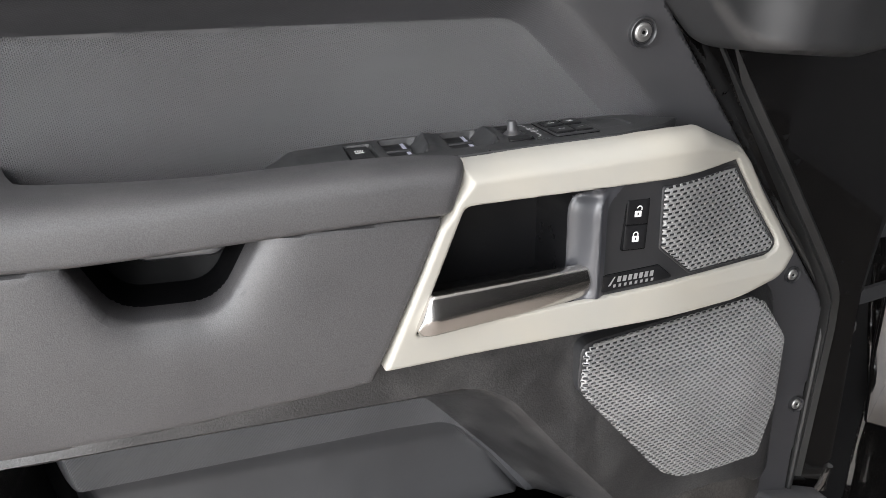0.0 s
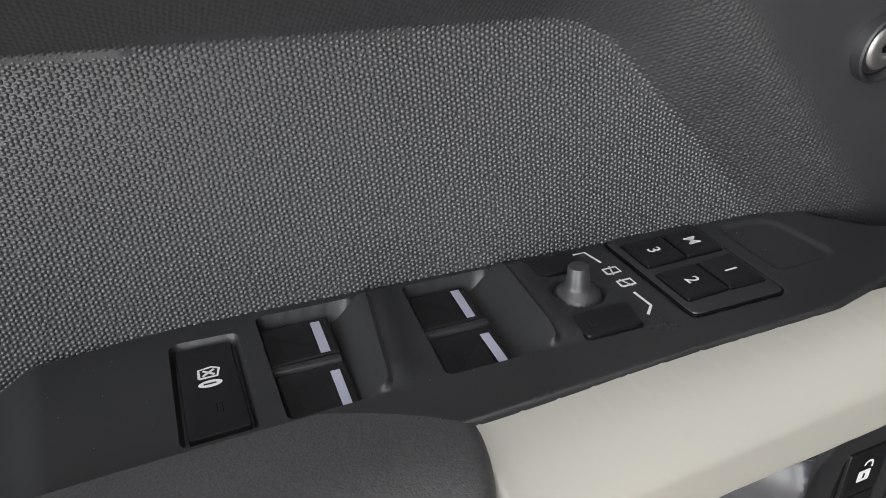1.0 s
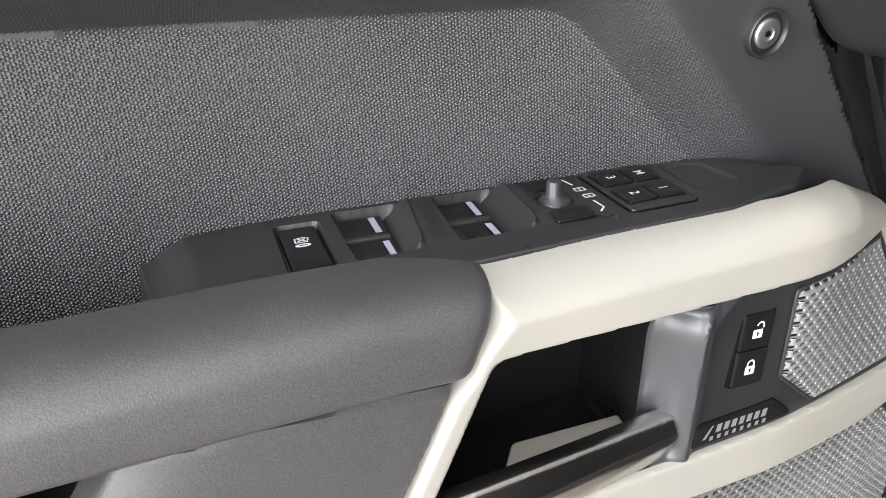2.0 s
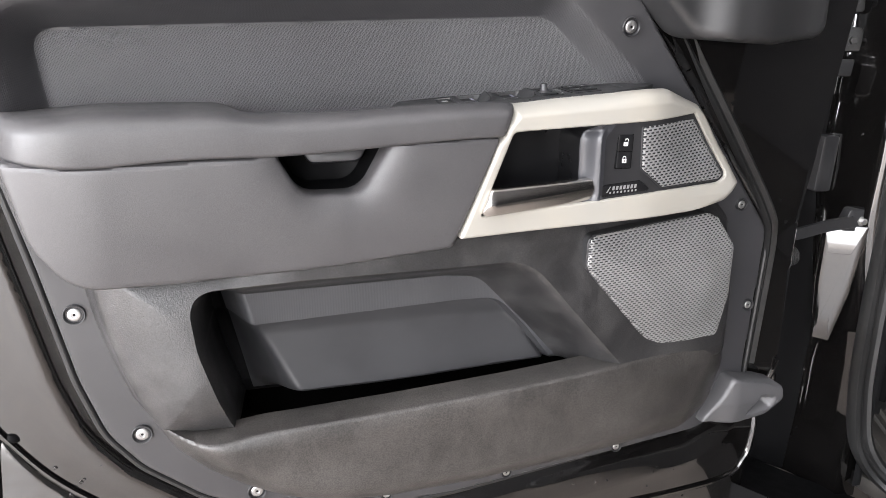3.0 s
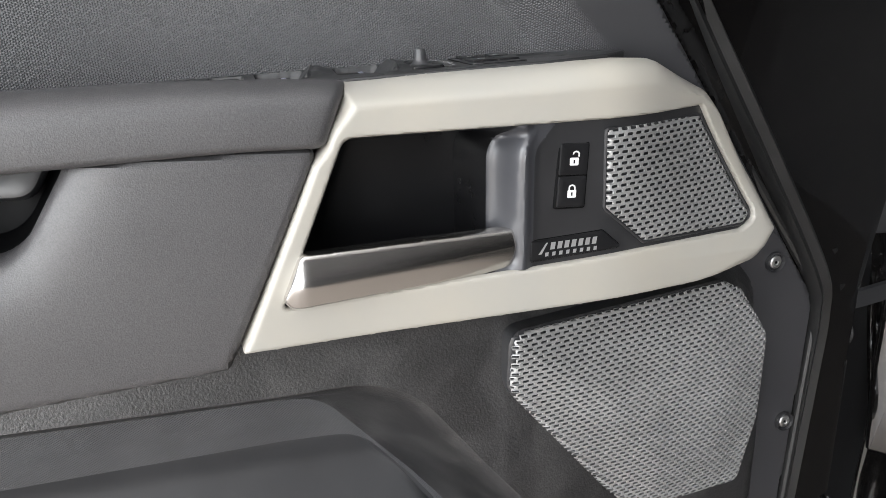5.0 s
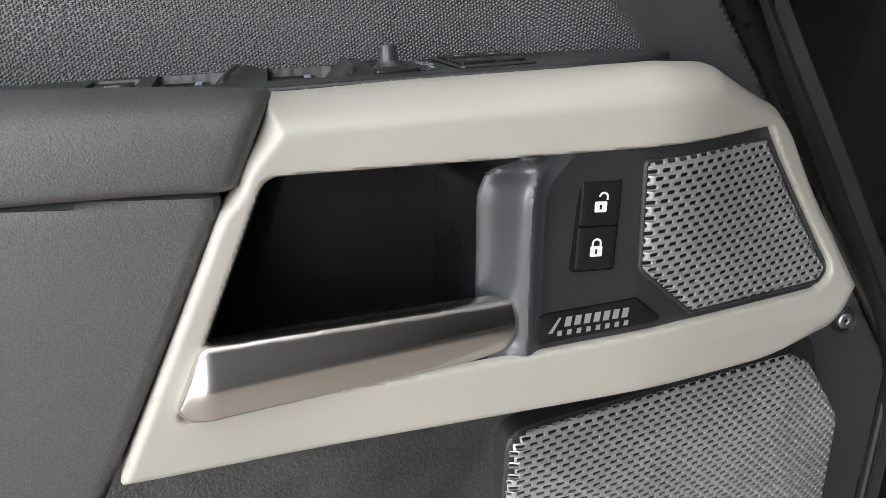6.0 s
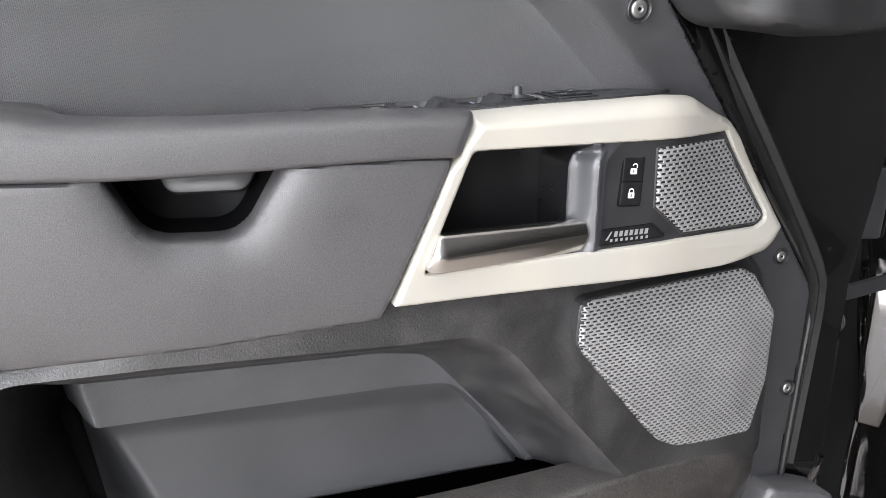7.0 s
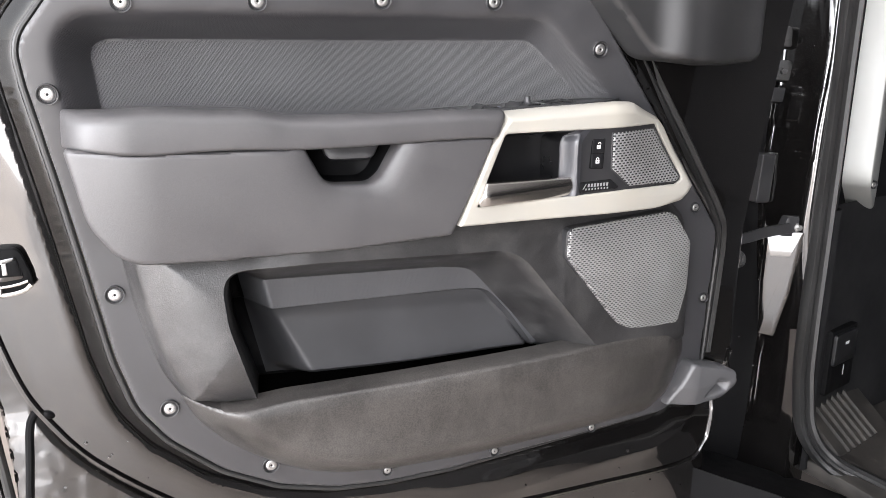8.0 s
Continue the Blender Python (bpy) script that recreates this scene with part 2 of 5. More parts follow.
def relief(outline, height, step, skirt=0.01, edge=0.0, holes=(), lay=front, sign=1.0, mat=0, build=None, hole_edge=None, deep=None, levels=()):
    """A moulded sheet inside an outline. height(a, b) gives the surface; edge is the radius of its rounded rim;
    sign is the way to its back; the rim is drawn back by skirt."""
    lo, hi = outline.min(0) - step, outline.max(0) + step
    na, nb = int((hi[0] - lo[0]) / step) + 2, int((hi[1] - lo[1]) / step) + 2
    A, B = np.meshgrid(lo[0] + step * np.arange(na), lo[1] + step * np.arange(nb), indexing="ij")

    def field(a, b):
        d = signed(outline, a, b)
        for h in holes:
            d = np.maximum(d, -signed(h, a, b))
        return d

    D = field(A, B)
    cell = (D[:-1, :-1] < 0) | (D[1:, :-1] < 0) | (D[:-1, 1:] < 0) | (D[1:, 1:] < 0)
    near = (D > -0.35 * step) & (D < 2.5 * step)
    mark = np.zeros(A.shape, int)
    def snap(fun, value, band):
        """Draws the grid's points near a feature line onto it, so that the line stays clean."""
        f = fun(A, B) - value
        pick = (np.abs(f) < band) & ~near
        mark[pick] = 1 + mark.max()
        for _ in range(3):
            e = step * 0.05
            a, b = A[pick], B[pick]
            v = fun(a, b) - value
            gx, gy = (fun(a + e, b) - v - value) / e, (fun(a, b + e) - v - value) / e
            g2 = np.maximum(gx * gx + gy * gy, 0.1)
            A[pick], B[pick] = a - np.clip(v * gx / g2, -step, step), b - np.clip(v * gy / g2, -step, step)

    for fun, value in levels:
        snap(fun, value, 0.5 * step)
    if not callable(edge) and edge > 1.2 * step:
        snap(field, -edge, 0.5 * step)
        if edge > 2.4 * step:
            snap(field, -0.35 * edge, 0.45 * step)
    for _ in range(3):
        e = step * 0.05
        a, b = A[near], B[near]
        d = field(a, b)
        gx, gy = (field(a + e, b) - d) / e, (field(a, b + e) - d) / e
        g = np.maximum(np.hypot(gx, gy), 0.3)
        move = np.clip(d, -step, 2 * step)
        A[near], B[near] = a - move * gx / g ** 2, b - move * gy / g ** 2
    D = np.where(near, 0.0, np.minimum(field(A, B), 0.0))
    H = height(A, B)
    r = edge(A, B) if callable(edge) else np.full(A.shape, float(edge))
    if np.any(r > 0):
        if hole_edge is not None and len(holes):
            dh = np.max([-signed(h, A, B) for h in holes], 0)
            do = signed(outline, A, B)
            r = np.where(dh > do, hole_edge, r)
        r = np.maximum(r, 1e-6)
        u = np.clip((D + r) / r, 0, 1)
        H = H + sign * r * (1 - np.sqrt(np.maximum(1 - u * u, 0))) * (deep(A, B) if deep else 1.0)
    P = lay(A, B, H).reshape(-1, 3)
    idx = np.arange(na * nb).reshape(na, nb)
    I, J = np.nonzero(cell)
    quads = np.stack([idx[I, J], idx[I + 1, J], idx[I + 1, J + 1], idx[I, J + 1]], 1)
    mark[near] = -1
    Q = mark.reshape(-1)[quads]
    one = (Q[:, 0] == Q[:, 2]) & (Q[:, 0] != 0)
    two = (Q[:, 1] == Q[:, 3]) & (Q[:, 1] != 0) & ~one
    pieces = [list(map(int, q)) for q in quads[~(one | two)]]
    tri = [quads[one][:, [0, 1, 2]], quads[one][:, [0, 2, 3]], quads[two][:, [1, 2, 3]], quads[two][:, [1, 3, 0]]]
    tri = np.concatenate(tri) if sum(map(len, tri)) else np.zeros((0, 3), int)
    ca, cb = A.reshape(-1)[tri].mean(1), B.reshape(-1)[tri].mean(1)
    rimmed = (mark.reshape(-1)[tri] == -1).all(1)
    keep = ~rimmed | (field(ca, cb) < -0.02 * step) if len(tri) else rimmed
    pieces += tri[keep].tolist()
    have = set()
    for q in pieces:
        for k in range(len(q)):
            have.add((q[k], q[(k + 1) % len(q)]))
    rim = [e for e in have if (e[1], e[0]) not in have]
    used = np.unique([v for q in pieces for v in q])
    remap = {int(v): i for i, v in enumerate(used)}
    verts = [tuple(p) for p in P[used]]
    faces = [tuple(remap[v] for v in q) for q in pieces]
    low = {}
    depth = np.broadcast_to(skirt(A, B) if callable(skirt) else float(skirt), A.shape).reshape(-1)
    way = np.array(lay(0.0, 0.0, sign))
    for a, b in rim:
        for v in (a, b):
            if v not in low:
                low[v] = len(verts)
                verts.append(tuple(P[v] + way * depth[v]))
        faces.append((remap[b], remap[a], low[a], low[b]))
    return (build or Build()).add(verts, faces, mat)


def frame_at(origin, u, n):
    """A small frame: u along, n out of the surface."""
    n = Vector(n).normalized()
    u = Vector(u)
    u = (u - n * u.dot(n)).normalized()
    return np.array(origin, float), np.array(u), np.array(n.cross(u)), np.array(n)


def lift(fr, pts, h):
    o, u, v, n = fr
    return [o + u * p[0] + v * p[1] + n * h for p in pts]


def inset(poly, d):
    """The outline drawn in by d."""
    p = np.asarray(poly)
    a, b = np.roll(p, 1, 0), np.roll(p, -1, 0)
    t = b - a
    t /= np.maximum(np.linalg.norm(t, axis=1, keepdims=True), 1e-12)
    area = np.sum(p[:, 0] * b[:, 1] - b[:, 0] * p[:, 1])
    nrm = np.stack([-t[:, 1], t[:, 0]], 1) * (1 if area > 0 else -1)
    return p + nrm * d


def slab(build, fr, poly, h0, h1, bevel=0.0006, mat=0, dish=0.0):
    """A plate with a rounded rim, from height h0 to h1 over the frame. dish sinks its middle."""
    loops = [lift(fr, poly, h0), lift(fr, poly, h1 - bevel), lift(fr, inset(poly, bevel * 0.3), h1 - bevel * 0.3), lift(fr, inset(poly, bevel), h1)]
    c = np.mean(np.asarray(poly), 0)
    inner = c + (inset(poly, bevel) - c) * 0.55
    loops.append(lift(fr, inner, h1 - dish))
    n = len(poly)
    verts = [p for l in loops for p in l]
    faces = []
    for k in range(len(loops) - 1):
        for i in range(n):
            j = (i + 1) % n
            faces.append((k * n + i, k * n + j, (k + 1) * n + j, (k + 1) * n + i))
    faces.append(tuple((len(loops) - 1) * n + i for i in range(n)))
    return build.add(verts, faces, mat)


def lathe(build, fr, profile, seg=28, mat=0):
    """Turns (radius, height) round the frame's normal."""
    o, u, v, n = fr
    verts, faces = [], []
    for r, h in profile:
        for i in range(seg):
            a = 2 * math.pi * i / seg
            verts.append(o + (u * math.cos(a) + v * math.sin(a)) * r + n * h)
    for k in range(len(profile) - 1):
        for i in range(seg):
            j = (i + 1) % seg
            faces.append((k * seg + i, k * seg + j, (k + 1) * seg + j, (k + 1) * seg + i))
    faces.append(tuple((len(profile) - 1) * seg + i for i in range(seg)))
    return build.add(verts, faces, mat)


def sweep(build, path, section, mat=0, up=(0, -1, 0), closed=False):
    """Carries a closed section (across, out) along a path. up is the way out."""
    path = np.array(path, float)
    n, m = len(path), len(section)
    tan = np.gradient(path, axis=0) if not closed else np.roll(path, -1, 0) - np.roll(path, 1, 0)
    tan /= np.linalg.norm(tan, axis=1, keepdims=True)
    up = np.array(up, float)
    verts, faces = [], []
    for i in range(n):
        side = np.cross(tan[i], up)
        side /= np.linalg.norm(side)
        out = np.cross(side, tan[i])
        for a, h in section:
            verts.append(path[i] + side * a + out * h)
    for i in range(n if closed else n - 1):
        for k in range(m):
            j, l = (i + 1) % n, (k + 1) % m
            faces.append((i * m + k, i * m + l, j * m + l, j * m + k))
    if not closed:
        faces.append(tuple(range(m)))
        faces.append(tuple((n - 1) * m + k for k in range(m)))
    return build.add(verts, faces, mat)


def spline(points, per=8):
    """A smooth line through points (Catmull-Rom)."""
    p = np.array(points, float)
    p = np.vstack([2 * p[0] - p[1], p, 2 * p[-1] - p[-2]])
    out = []
    for i in range(1, len(p) - 2):
        for k in range(per):
            t = k / per
            out.append(0.5 * (2 * p[i] + (p[i + 1] - p[i - 1]) * t + (2 * p[i - 1] - 5 * p[i] + 4 * p[i + 1] - p[i + 2]) * t * t
                              + (3 * p[i] - p[i - 1] - 3 * p[i + 1] + p[i + 2]) * t ** 3))
    out.append(p[-2])
    return np.array(out)


def ring(r, n=14, squash=1.0):
    return [(r * math.cos(2 * math.pi * i / n), squash * r * math.sin(2 * math.pi * i / n)) for i in range(n)]


def ribbon(build, fr, pts, width, h, mat):
    """A flat printed line on a surface."""
    p = np.array(pts, float)
    t = np.gradient(p, axis=0)
    t /= np.maximum(np.linalg.norm(t, axis=1, keepdims=True), 1e-9)
    s = np.stack([-t[:, 1], t[:, 0]], 1) * width / 2
    lowr, upr = lift(fr, p - s, h), lift(fr, p + s, h)
    n = len(p)
    return build.add(lowr + upr, [(i, i + 1, n + i + 1, n + i) for i in range(n - 1)], mat)


def print_text(build, fr, text, size, h, turn, mat):
    """Letters of the built-in font as flat print, centred on the frame."""
    cu = bpy.data.curves.new("print", "FONT")
    cu.body, cu.size, cu.align_x, cu.align_y, cu.resolution_u = text, size, "CENTER", "CENTER", 4
    cu.offset = size * 0.014
    ob = bpy.data.objects.new("print", cu)
    me = bpy.data.meshes.new_from_object(ob)
    c, s = math.cos(radians(turn)), math.sin(radians(turn))
    pts = [(v.co.x * c - v.co.y * s, v.co.x * s + v.co.y * c) for v in me.vertices]
    build.add(lift(fr, pts, h), [tuple(p.vertices) for p in me.polygons], mat)
    bpy.data.objects.remove(ob)
    bpy.data.curves.remove(cu)
    bpy.data.meshes.remove(me)


# ---- the door's own surfaces (x along the door to its hinges, y into it, z up) ----
def skin(x, z):
    """The flat rim of the door card: it leans in towards the top and towards the hinges."""
    return -0.15 * np.log1p(np.exp((z - 0.8) / 0.02)) * 0.02 - 0.02 * np.clip(x / 0.45, 0, 1)


def back_wall(x, z):
    y = 0.0118 - 0.165 * x
    k = 0.006
    return -k * np.log(np.exp(-y / k) + np.exp(-0.020 / k)) + (0.10 * smooth(0.12, -0.25, x) - 0.05) * (z - 1.01)


CARD_EDGE = rounded([(-0.50, 1.165, 0.06), (-0.565, 1.072, 0.06), (-0.557, 1.02, 0.2), (-0.528, 0.895, 0.3), (-0.502, 0.775, 0.3), (-0.473, 0.640, 0.25), (-0.446, 0.560, 0.12), (-0.405, 0.507, 0.12), (-0.328, 0.446, 0.12),
                     (-0.242, 0.406, 0.12), (-0.150, 0.386, 0.15), (-0.06, 0.382, 0.2), (0.05, 0.388, 0.3), (0.30, 0.421, 0.4), (0.485, 0.447, 0.07), (0.546, 0.53, 0.05), (0.556, 0.79, 0.06), (0.20, 1.21, 0.03)], 10)
POCKET_OUT = rounded([(-0.336, 0.776, 0.035), (-0.20, 0.783, 0.3), (0.02, 0.785, 0.3), (0.116, 0.788, 0.09), (0.188, 0.705, 0.15), (0.288, 0.596, 0), (0.29, 0.545, 0), (-0.27, 0.535, 0), (-0.305, 0.635, 0.2), (-0.326, 0.70, 0.12)], 9)
RECESS_OUT = rounded([(-0.528, 1.108, 0.06), (0.150, 1.140, 0.06), (0.300, 1.015, 0.1), (0.350, 0.955, 0.05), (0.37, 0.9, 0), (-0.50, 0.9, 0)], 10)
RECESS_IN = rounded([(-0.487, 1.082, 0.03), (0.149, 1.1075, 0.05), (0.343, 0.92, 0), (-0.462, 0.92, 0)], 10)


def card_height(x, z):
    so, si = signed(RECESS_OUT, x, z), signed(RECESS_IN, x, z)
    round_over = 0.0035
    d = round_over * np.log1p(np.exp(np.clip(-so / round_over, -30, 30)))
    t = np.clip(d / (d + 0.001 * np.log1p(np.exp(np.clip(si / 0.001, -30, 30)))), 0, 1)
    t = np.where(so > 0.02, 0, t)
    return skin(x, z) * (1 - t) + back_wall(x, z) * t


car = thing("car", (0.9, 0.1, 0.0), "glossy black car with its front door wide open", "car")
door = car

card = Build()
RO, RI = (lambda x, z: signed(RECESS_OUT, x, z)), (lambda x, z: signed(RECESS_IN, x, z))
relief(CARD_EDGE, card_height, 0.0035, 0.02, 0.004, [POCKET_OUT], hole_edge=0.0, build=card, levels=[(RO, 0.0), (RI, 0.0)])
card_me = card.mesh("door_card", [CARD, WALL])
# Slopes keep the darker card grey: their shade is set by colour
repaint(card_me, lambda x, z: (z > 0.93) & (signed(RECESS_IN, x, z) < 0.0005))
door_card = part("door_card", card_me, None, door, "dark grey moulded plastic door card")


def bead_sheet(pitch):
    """The recess's moulded texture: rows of small domes, every second row set off by half."""
    a, b = np.meshgrid(np.arange(-0.54, 0.39, pitch * 0.866), np.arange(0.93, 1.15, pitch))
    b = b + (np.arange(a.shape[1]) % 2)[None, :] * pitch / 2
    ca, sa = math.cos(radians(8)), math.sin(radians(8))
    cx, cz = -0.08, 1.03
    x, z = cx + (a - cx) * ca - (b - cz) * sa, cz + (a - cx) * sa + (b - cz) * ca
    x, z = x.ravel(), z.ravel()
    keep = (signed(RECESS_OUT, x, z) < 0.008) & (z > 0.955 + 0.06 * np.clip(x, -0.2, 0.4))
    rng = np.random.RandomState(3)
    x, z = x[keep] + rng.normal(0, pitch * 0.085, keep.sum()), z[keep] + rng.normal(0, pitch * 0.085, keep.sum())
    y = card_height(x, z)
    e = 0.0015
    gx, gz = (card_height(x + e, z) - y) / e, (card_height(x, z + e) - y) / e
    ln = np.sqrt(1 + gx * gx + gz * gz)
    nx, ny, nz = gx / ln, -1 / ln, gz / ln
    pts = []
    flat = smooth(0.009, -0.006, signed(RECESS_OUT, x, z)) / ln ** 1.5 * (1 - 0.4 * smooth(0.0, 0.004, signed(RECESS_IN, x, z)))
    for r, h, n in ((0.0, 0.00060, 1), (0.36, 0.00043, 6), (0.53, -0.0001, 6)):
        for k in range(n):
            t = 2 * math.pi * (k / max(n, 1)) + radians(8)
            u, v = r * pitch * math.cos(t), r * pitch * math.sin(t)
            pts.append(np.stack([x + u + nx * h * flat, y + gx * u + gz * v + ny * h * flat, z + v + nz * h * flat], 1))
    n = len(x)
    verts = np.stack(pts, 1).reshape(-1, 3)
    face = [(0, 1 + k, 1 + (k + 1) % 6) for k in range(6)]
    quad = [(1 + k, 7 + k, 7 + (k + 1) % 6, 1 + (k + 1) % 6) for k in range(6)]
    o = (np.arange(n) * 13)[:, None, None]
    faces = (np.array(face)[None] + o).reshape(-1, 3).tolist() + (np.array(quad)[None] + o).reshape(-1, 4).tolist()
    me = bpy.data.meshes.new("dotted_texture")
    me.from_pydata(verts.tolist(), [], faces)
    me.materials.append(WALL)
    me.materials.append(CARD)
    # Beads on the slopes take the darker grey too, for shade
    shaded_slope = (signed(RECESS_IN, x, z) > 0.0005).astype(int)
    me.polygons.foreach_set("material_index", np.concatenate([np.repeat(shaded_slope, 6), np.repeat(shaded_slope, 6)]))
    me.polygons.foreach_set("use_smooth", [True] * len(me.polygons))
    me.update()
    return me


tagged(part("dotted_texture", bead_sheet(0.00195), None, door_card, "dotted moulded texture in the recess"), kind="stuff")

# screws in cups, blackened for the ring of shade round each head
screw_b = Build()
fr0 = frame_at((0, 0, 0), (1, 0, 0), (0, -1, 0))
lathe(screw_b, fr0, [(0.0146, -0.002), (0.0146, 0.0026), (0.0140, 0.0034), (0.0131, 0.0032), (0.0122, 0.0020), (0.0116, 0.0004), (0.004, 0.0001)], 28, 3)
lathe(screw_b, fr0, [(0.0117, 0.0005), (0.0105, 0.0002), (0.004, 0.0002)], 24, 1)
lathe(screw_b, fr0, [(0.0092, 0.0), (0.0092, 0.0012), (0.0085, 0.0020), (0.0070, 0.0024), (0.0040, 0.0025), (0.0034, 0.0018), (0.0005, 0.0016)], 24)
lathe(screw_b, fr0, [(0.0022, 0.0014), (0.0018, 0.0021), (0.0005, 0.0021)], 6, 1)
screw_me = screw_b.mesh("screw", [STEEL, HOLLOW, CARD, BLACK])
for x, z, k in [(-0.534, 1.010, 1), (-0.470, 0.736, 1), (-0.404, 0.558, 1), (-0.258, 0.444, 1), (0.2535, 1.097, 1), (0.494, 0.834, 0.75), (0.537, 0.662, 0.75),
                (-0.443, 1.126, 1), (-0.275, 1.137, 1), (-0.103, 1.149, 1), (0.067, 1.157, 1), (-0.0665, 0.4035, 0.7), (0.128, 0.411, 0.7), (0.318, 0.432, 0.7)]:
    s = part("screw", screw_me, None, door_card, "bright zinc torx screw in a cup blackened for shade")
    s.matrix_basis = Matrix.Translation((x, float(skin(x, z)) - 0.0012, z)) @ Matrix.Rotation(0.15 * max(0, min(1, (z - 0.8) / 0.1)), 4, "X") @ Matrix.Rotation(radians(37 * k + 400 * x), 4, "Y") @ Matrix.Diagonal((k * 0.92, 1, k * 0.92, 1))

# upper armrest pad, lofted along the door
def arm_top(x):
    return 0.992 + 0.006 * smooth(-0.5, -0.40, x) - 0.006 * smooth(-0.30, -0.235, x) + 0.011 * smooth(-0.22, 0.04, x)


def arm_seam(x):
    return 0.9465 - 0.007 * np.exp(-((x + 0.43) / 0.07) ** 2) + 0.0165 * smooth(-0.25, 0.06, x)


def arm_face(x):
    return -0.030 - 0.088 * np.sqrt(np.clip(1 - np.clip((-0.44 - x) / 0.082, 0, 1) ** 2, 0, 1)) - 0.004 * smooth(-0.2, 0.05, x)


pad, sections = Build(), []
xs = np.concatenate([-0.5215 + 0.08 * np.linspace(0, 1, 14) ** 2, np.linspace(-0.43, 0.0535, 60), [0.0575, 0.060, 0.0615, 0.0620]])
for x in xs:
    zt, zs, yf = float(arm_top(x)), float(arm_seam(x)), float(arm_face(x))
    shrink = 0.0 if x < 0.0545 else 0.006 * (1 - math.sqrt(max(0, 1 - ((x - 0.0540) / 0.0081) ** 2)))
    lean = -0.10 * (x > 0.03) * (x - 0.03)
    y_back = -0.059 + 0.084 * (1 - float(smooth(-0.285, -0.255, x))) + 0.02 * (1 - float(smooth(-0.25, -0.1, x)))
    prof = []
    zt -= shrink
    zs += shrink * 0.5
    yf += shrink
    r1, r2 = min(0.020, (zt - zs) * 0.42), 0.005
    prof.append((yf + 0.05, zs + 0.004))
    prof.append((yf + 0.012, zs + 0.0005))
    for k in range(5):
        a = radians(90 * k / 4)
        prof.append((yf + r2 * (1 - math.sin(a)) * 1.2, zs + r2 * (1 - math.cos(a))))
    for k in range(9):
        a = radians(90 * k / 8)
        prof.append((yf + r1 * 1.8 * (1 - math.cos(a)), zt - r1 * (1 - math.sin(a))))
    yt = yf + r1 * 1.8
    for k in (0.25, 0.5, 0.75, 1.0):
        prof.append((yt + (y_back - yt) * k, zt - 0.003 * k ** 1.5))
    prof.append((y_back, zs + 0.01))
    slant = 0.35
    k = float(smooth(-0.04, 0.058, x))
    sections.append([(x + (z - 0.985) * slant * k + 0.26 * k * max(0.0, y + 0.118), y, z) for y, z in prof])
m = len(sections[0])
faces = [(i * m + k, i * m + k + 1, (i + 1) * m + k + 1, (i + 1) * m + k) for i in range(len(sections) - 1) for k in range(m - 1)]
faces += [tuple(range(m)), tuple((len(sections) - 1) * m + k for k in range(m))]
pad.add([p for s in sections for p in s], faces)
part("armrest_pad", pad, PAD, door, "soft grey padded armrest top", 50)

# lower armrest pad with the pull notch
PULL = rounded([(-0.2235, 0.97, 0), (-0.2235, 0.9455, 0.01), (-0.196, 0.8985, 0.035), (-0.122, 0.8985, 0.035), (-0.0925, 0.953, 0.012), (-0.0925, 0.975, 0)], 8)
LOWER = rounded([(-0.519, 0.9455, 0.006), (-0.43, 0.941, 0.2), (-0.25, 0.9475, 0.2), (-0.09, 0.9575, 0.2), (0.0525, 0.9645, 0.008), (-0.0065, 0.8205, 0.006), (-0.16, 0.806, 0.3),
                 (-0.33, 0.799, 0.3), (-0.455, 0.798, 0.09), (-0.495, 0.85, 0.08)], 9)


def lower_height(x, z):
    right = -0.117 + 0.012 * np.clip((0.95 - z) / 0.15, 0, 1) ** 2
    left = skin(x, z) - 0.03
    t = np.sqrt(np.clip(1 - np.clip((-0.41 - x) / 0.125, 0, 1) ** 2, 0, 1))
    y = left + (right - left) * t
    d = signed(PULL, x, z)
    return y + 0.012 * np.exp(-np.clip(d, 0, 1) / 0.014) * (1 - 0.5 * smooth(-0.16, -0.22, x))


low = relief(LOWER, lower_height, 0.0028, 0.05, 0.006, [PULL], hole_edge=0.004)
part("armrest_lower_pad", low, PAD, door, "soft grey padded panel with a pull notch")

# pull cup behind the notch, near-black for its inner shade
cup = Build()
loops = []
c0 = np.array([-0.158, 0.945])
for k, (sc, y) in enumerate([(1.05, -0.085), (1.0, -0.075), (0.97, -0.05), (0.9, -0.038), (0.75, -0.034), (0.3, -0.033)]):
    loops.append([(c0[0] + (p[0] - c0[0]) * sc, y + (0.02 if y < -0.08 else 0) * 0, c0[1] + (p[1] - c0[1]) * sc) for p in PULL])
n = len(PULL)
cup.add([p for l in loops for p in l], [(k * n + i, k * n + (i + 1) % n, (k + 1) * n + (i + 1) % n, (k + 1) * n + i) for k in range(len(loops) - 1) for i in range(n)] + [tuple(5 * n + i for i in range(n))])
pull = part("pull_cup", cup, HOLLOW, door, "pull cup in near-black for the shade inside")
# Paler slab puts the lit patch of the back wall into colour
face = Build()
slab(face, frame_at((-0.140, -0.052, 0.945), (1, 0, 0.05), (-0.15, -1, 0.25)), rounded([(-0.042, -0.016, 0.016), (0.024, -0.018, 0.016), (0.044, 0.018, 0.006), (-0.052, 0.02, 0.006)], 7), -0.01, 0.0, 0.004)
part("cup_lit_face", face, CARD, pull, "paler grey face for the lit back of the pull cup")

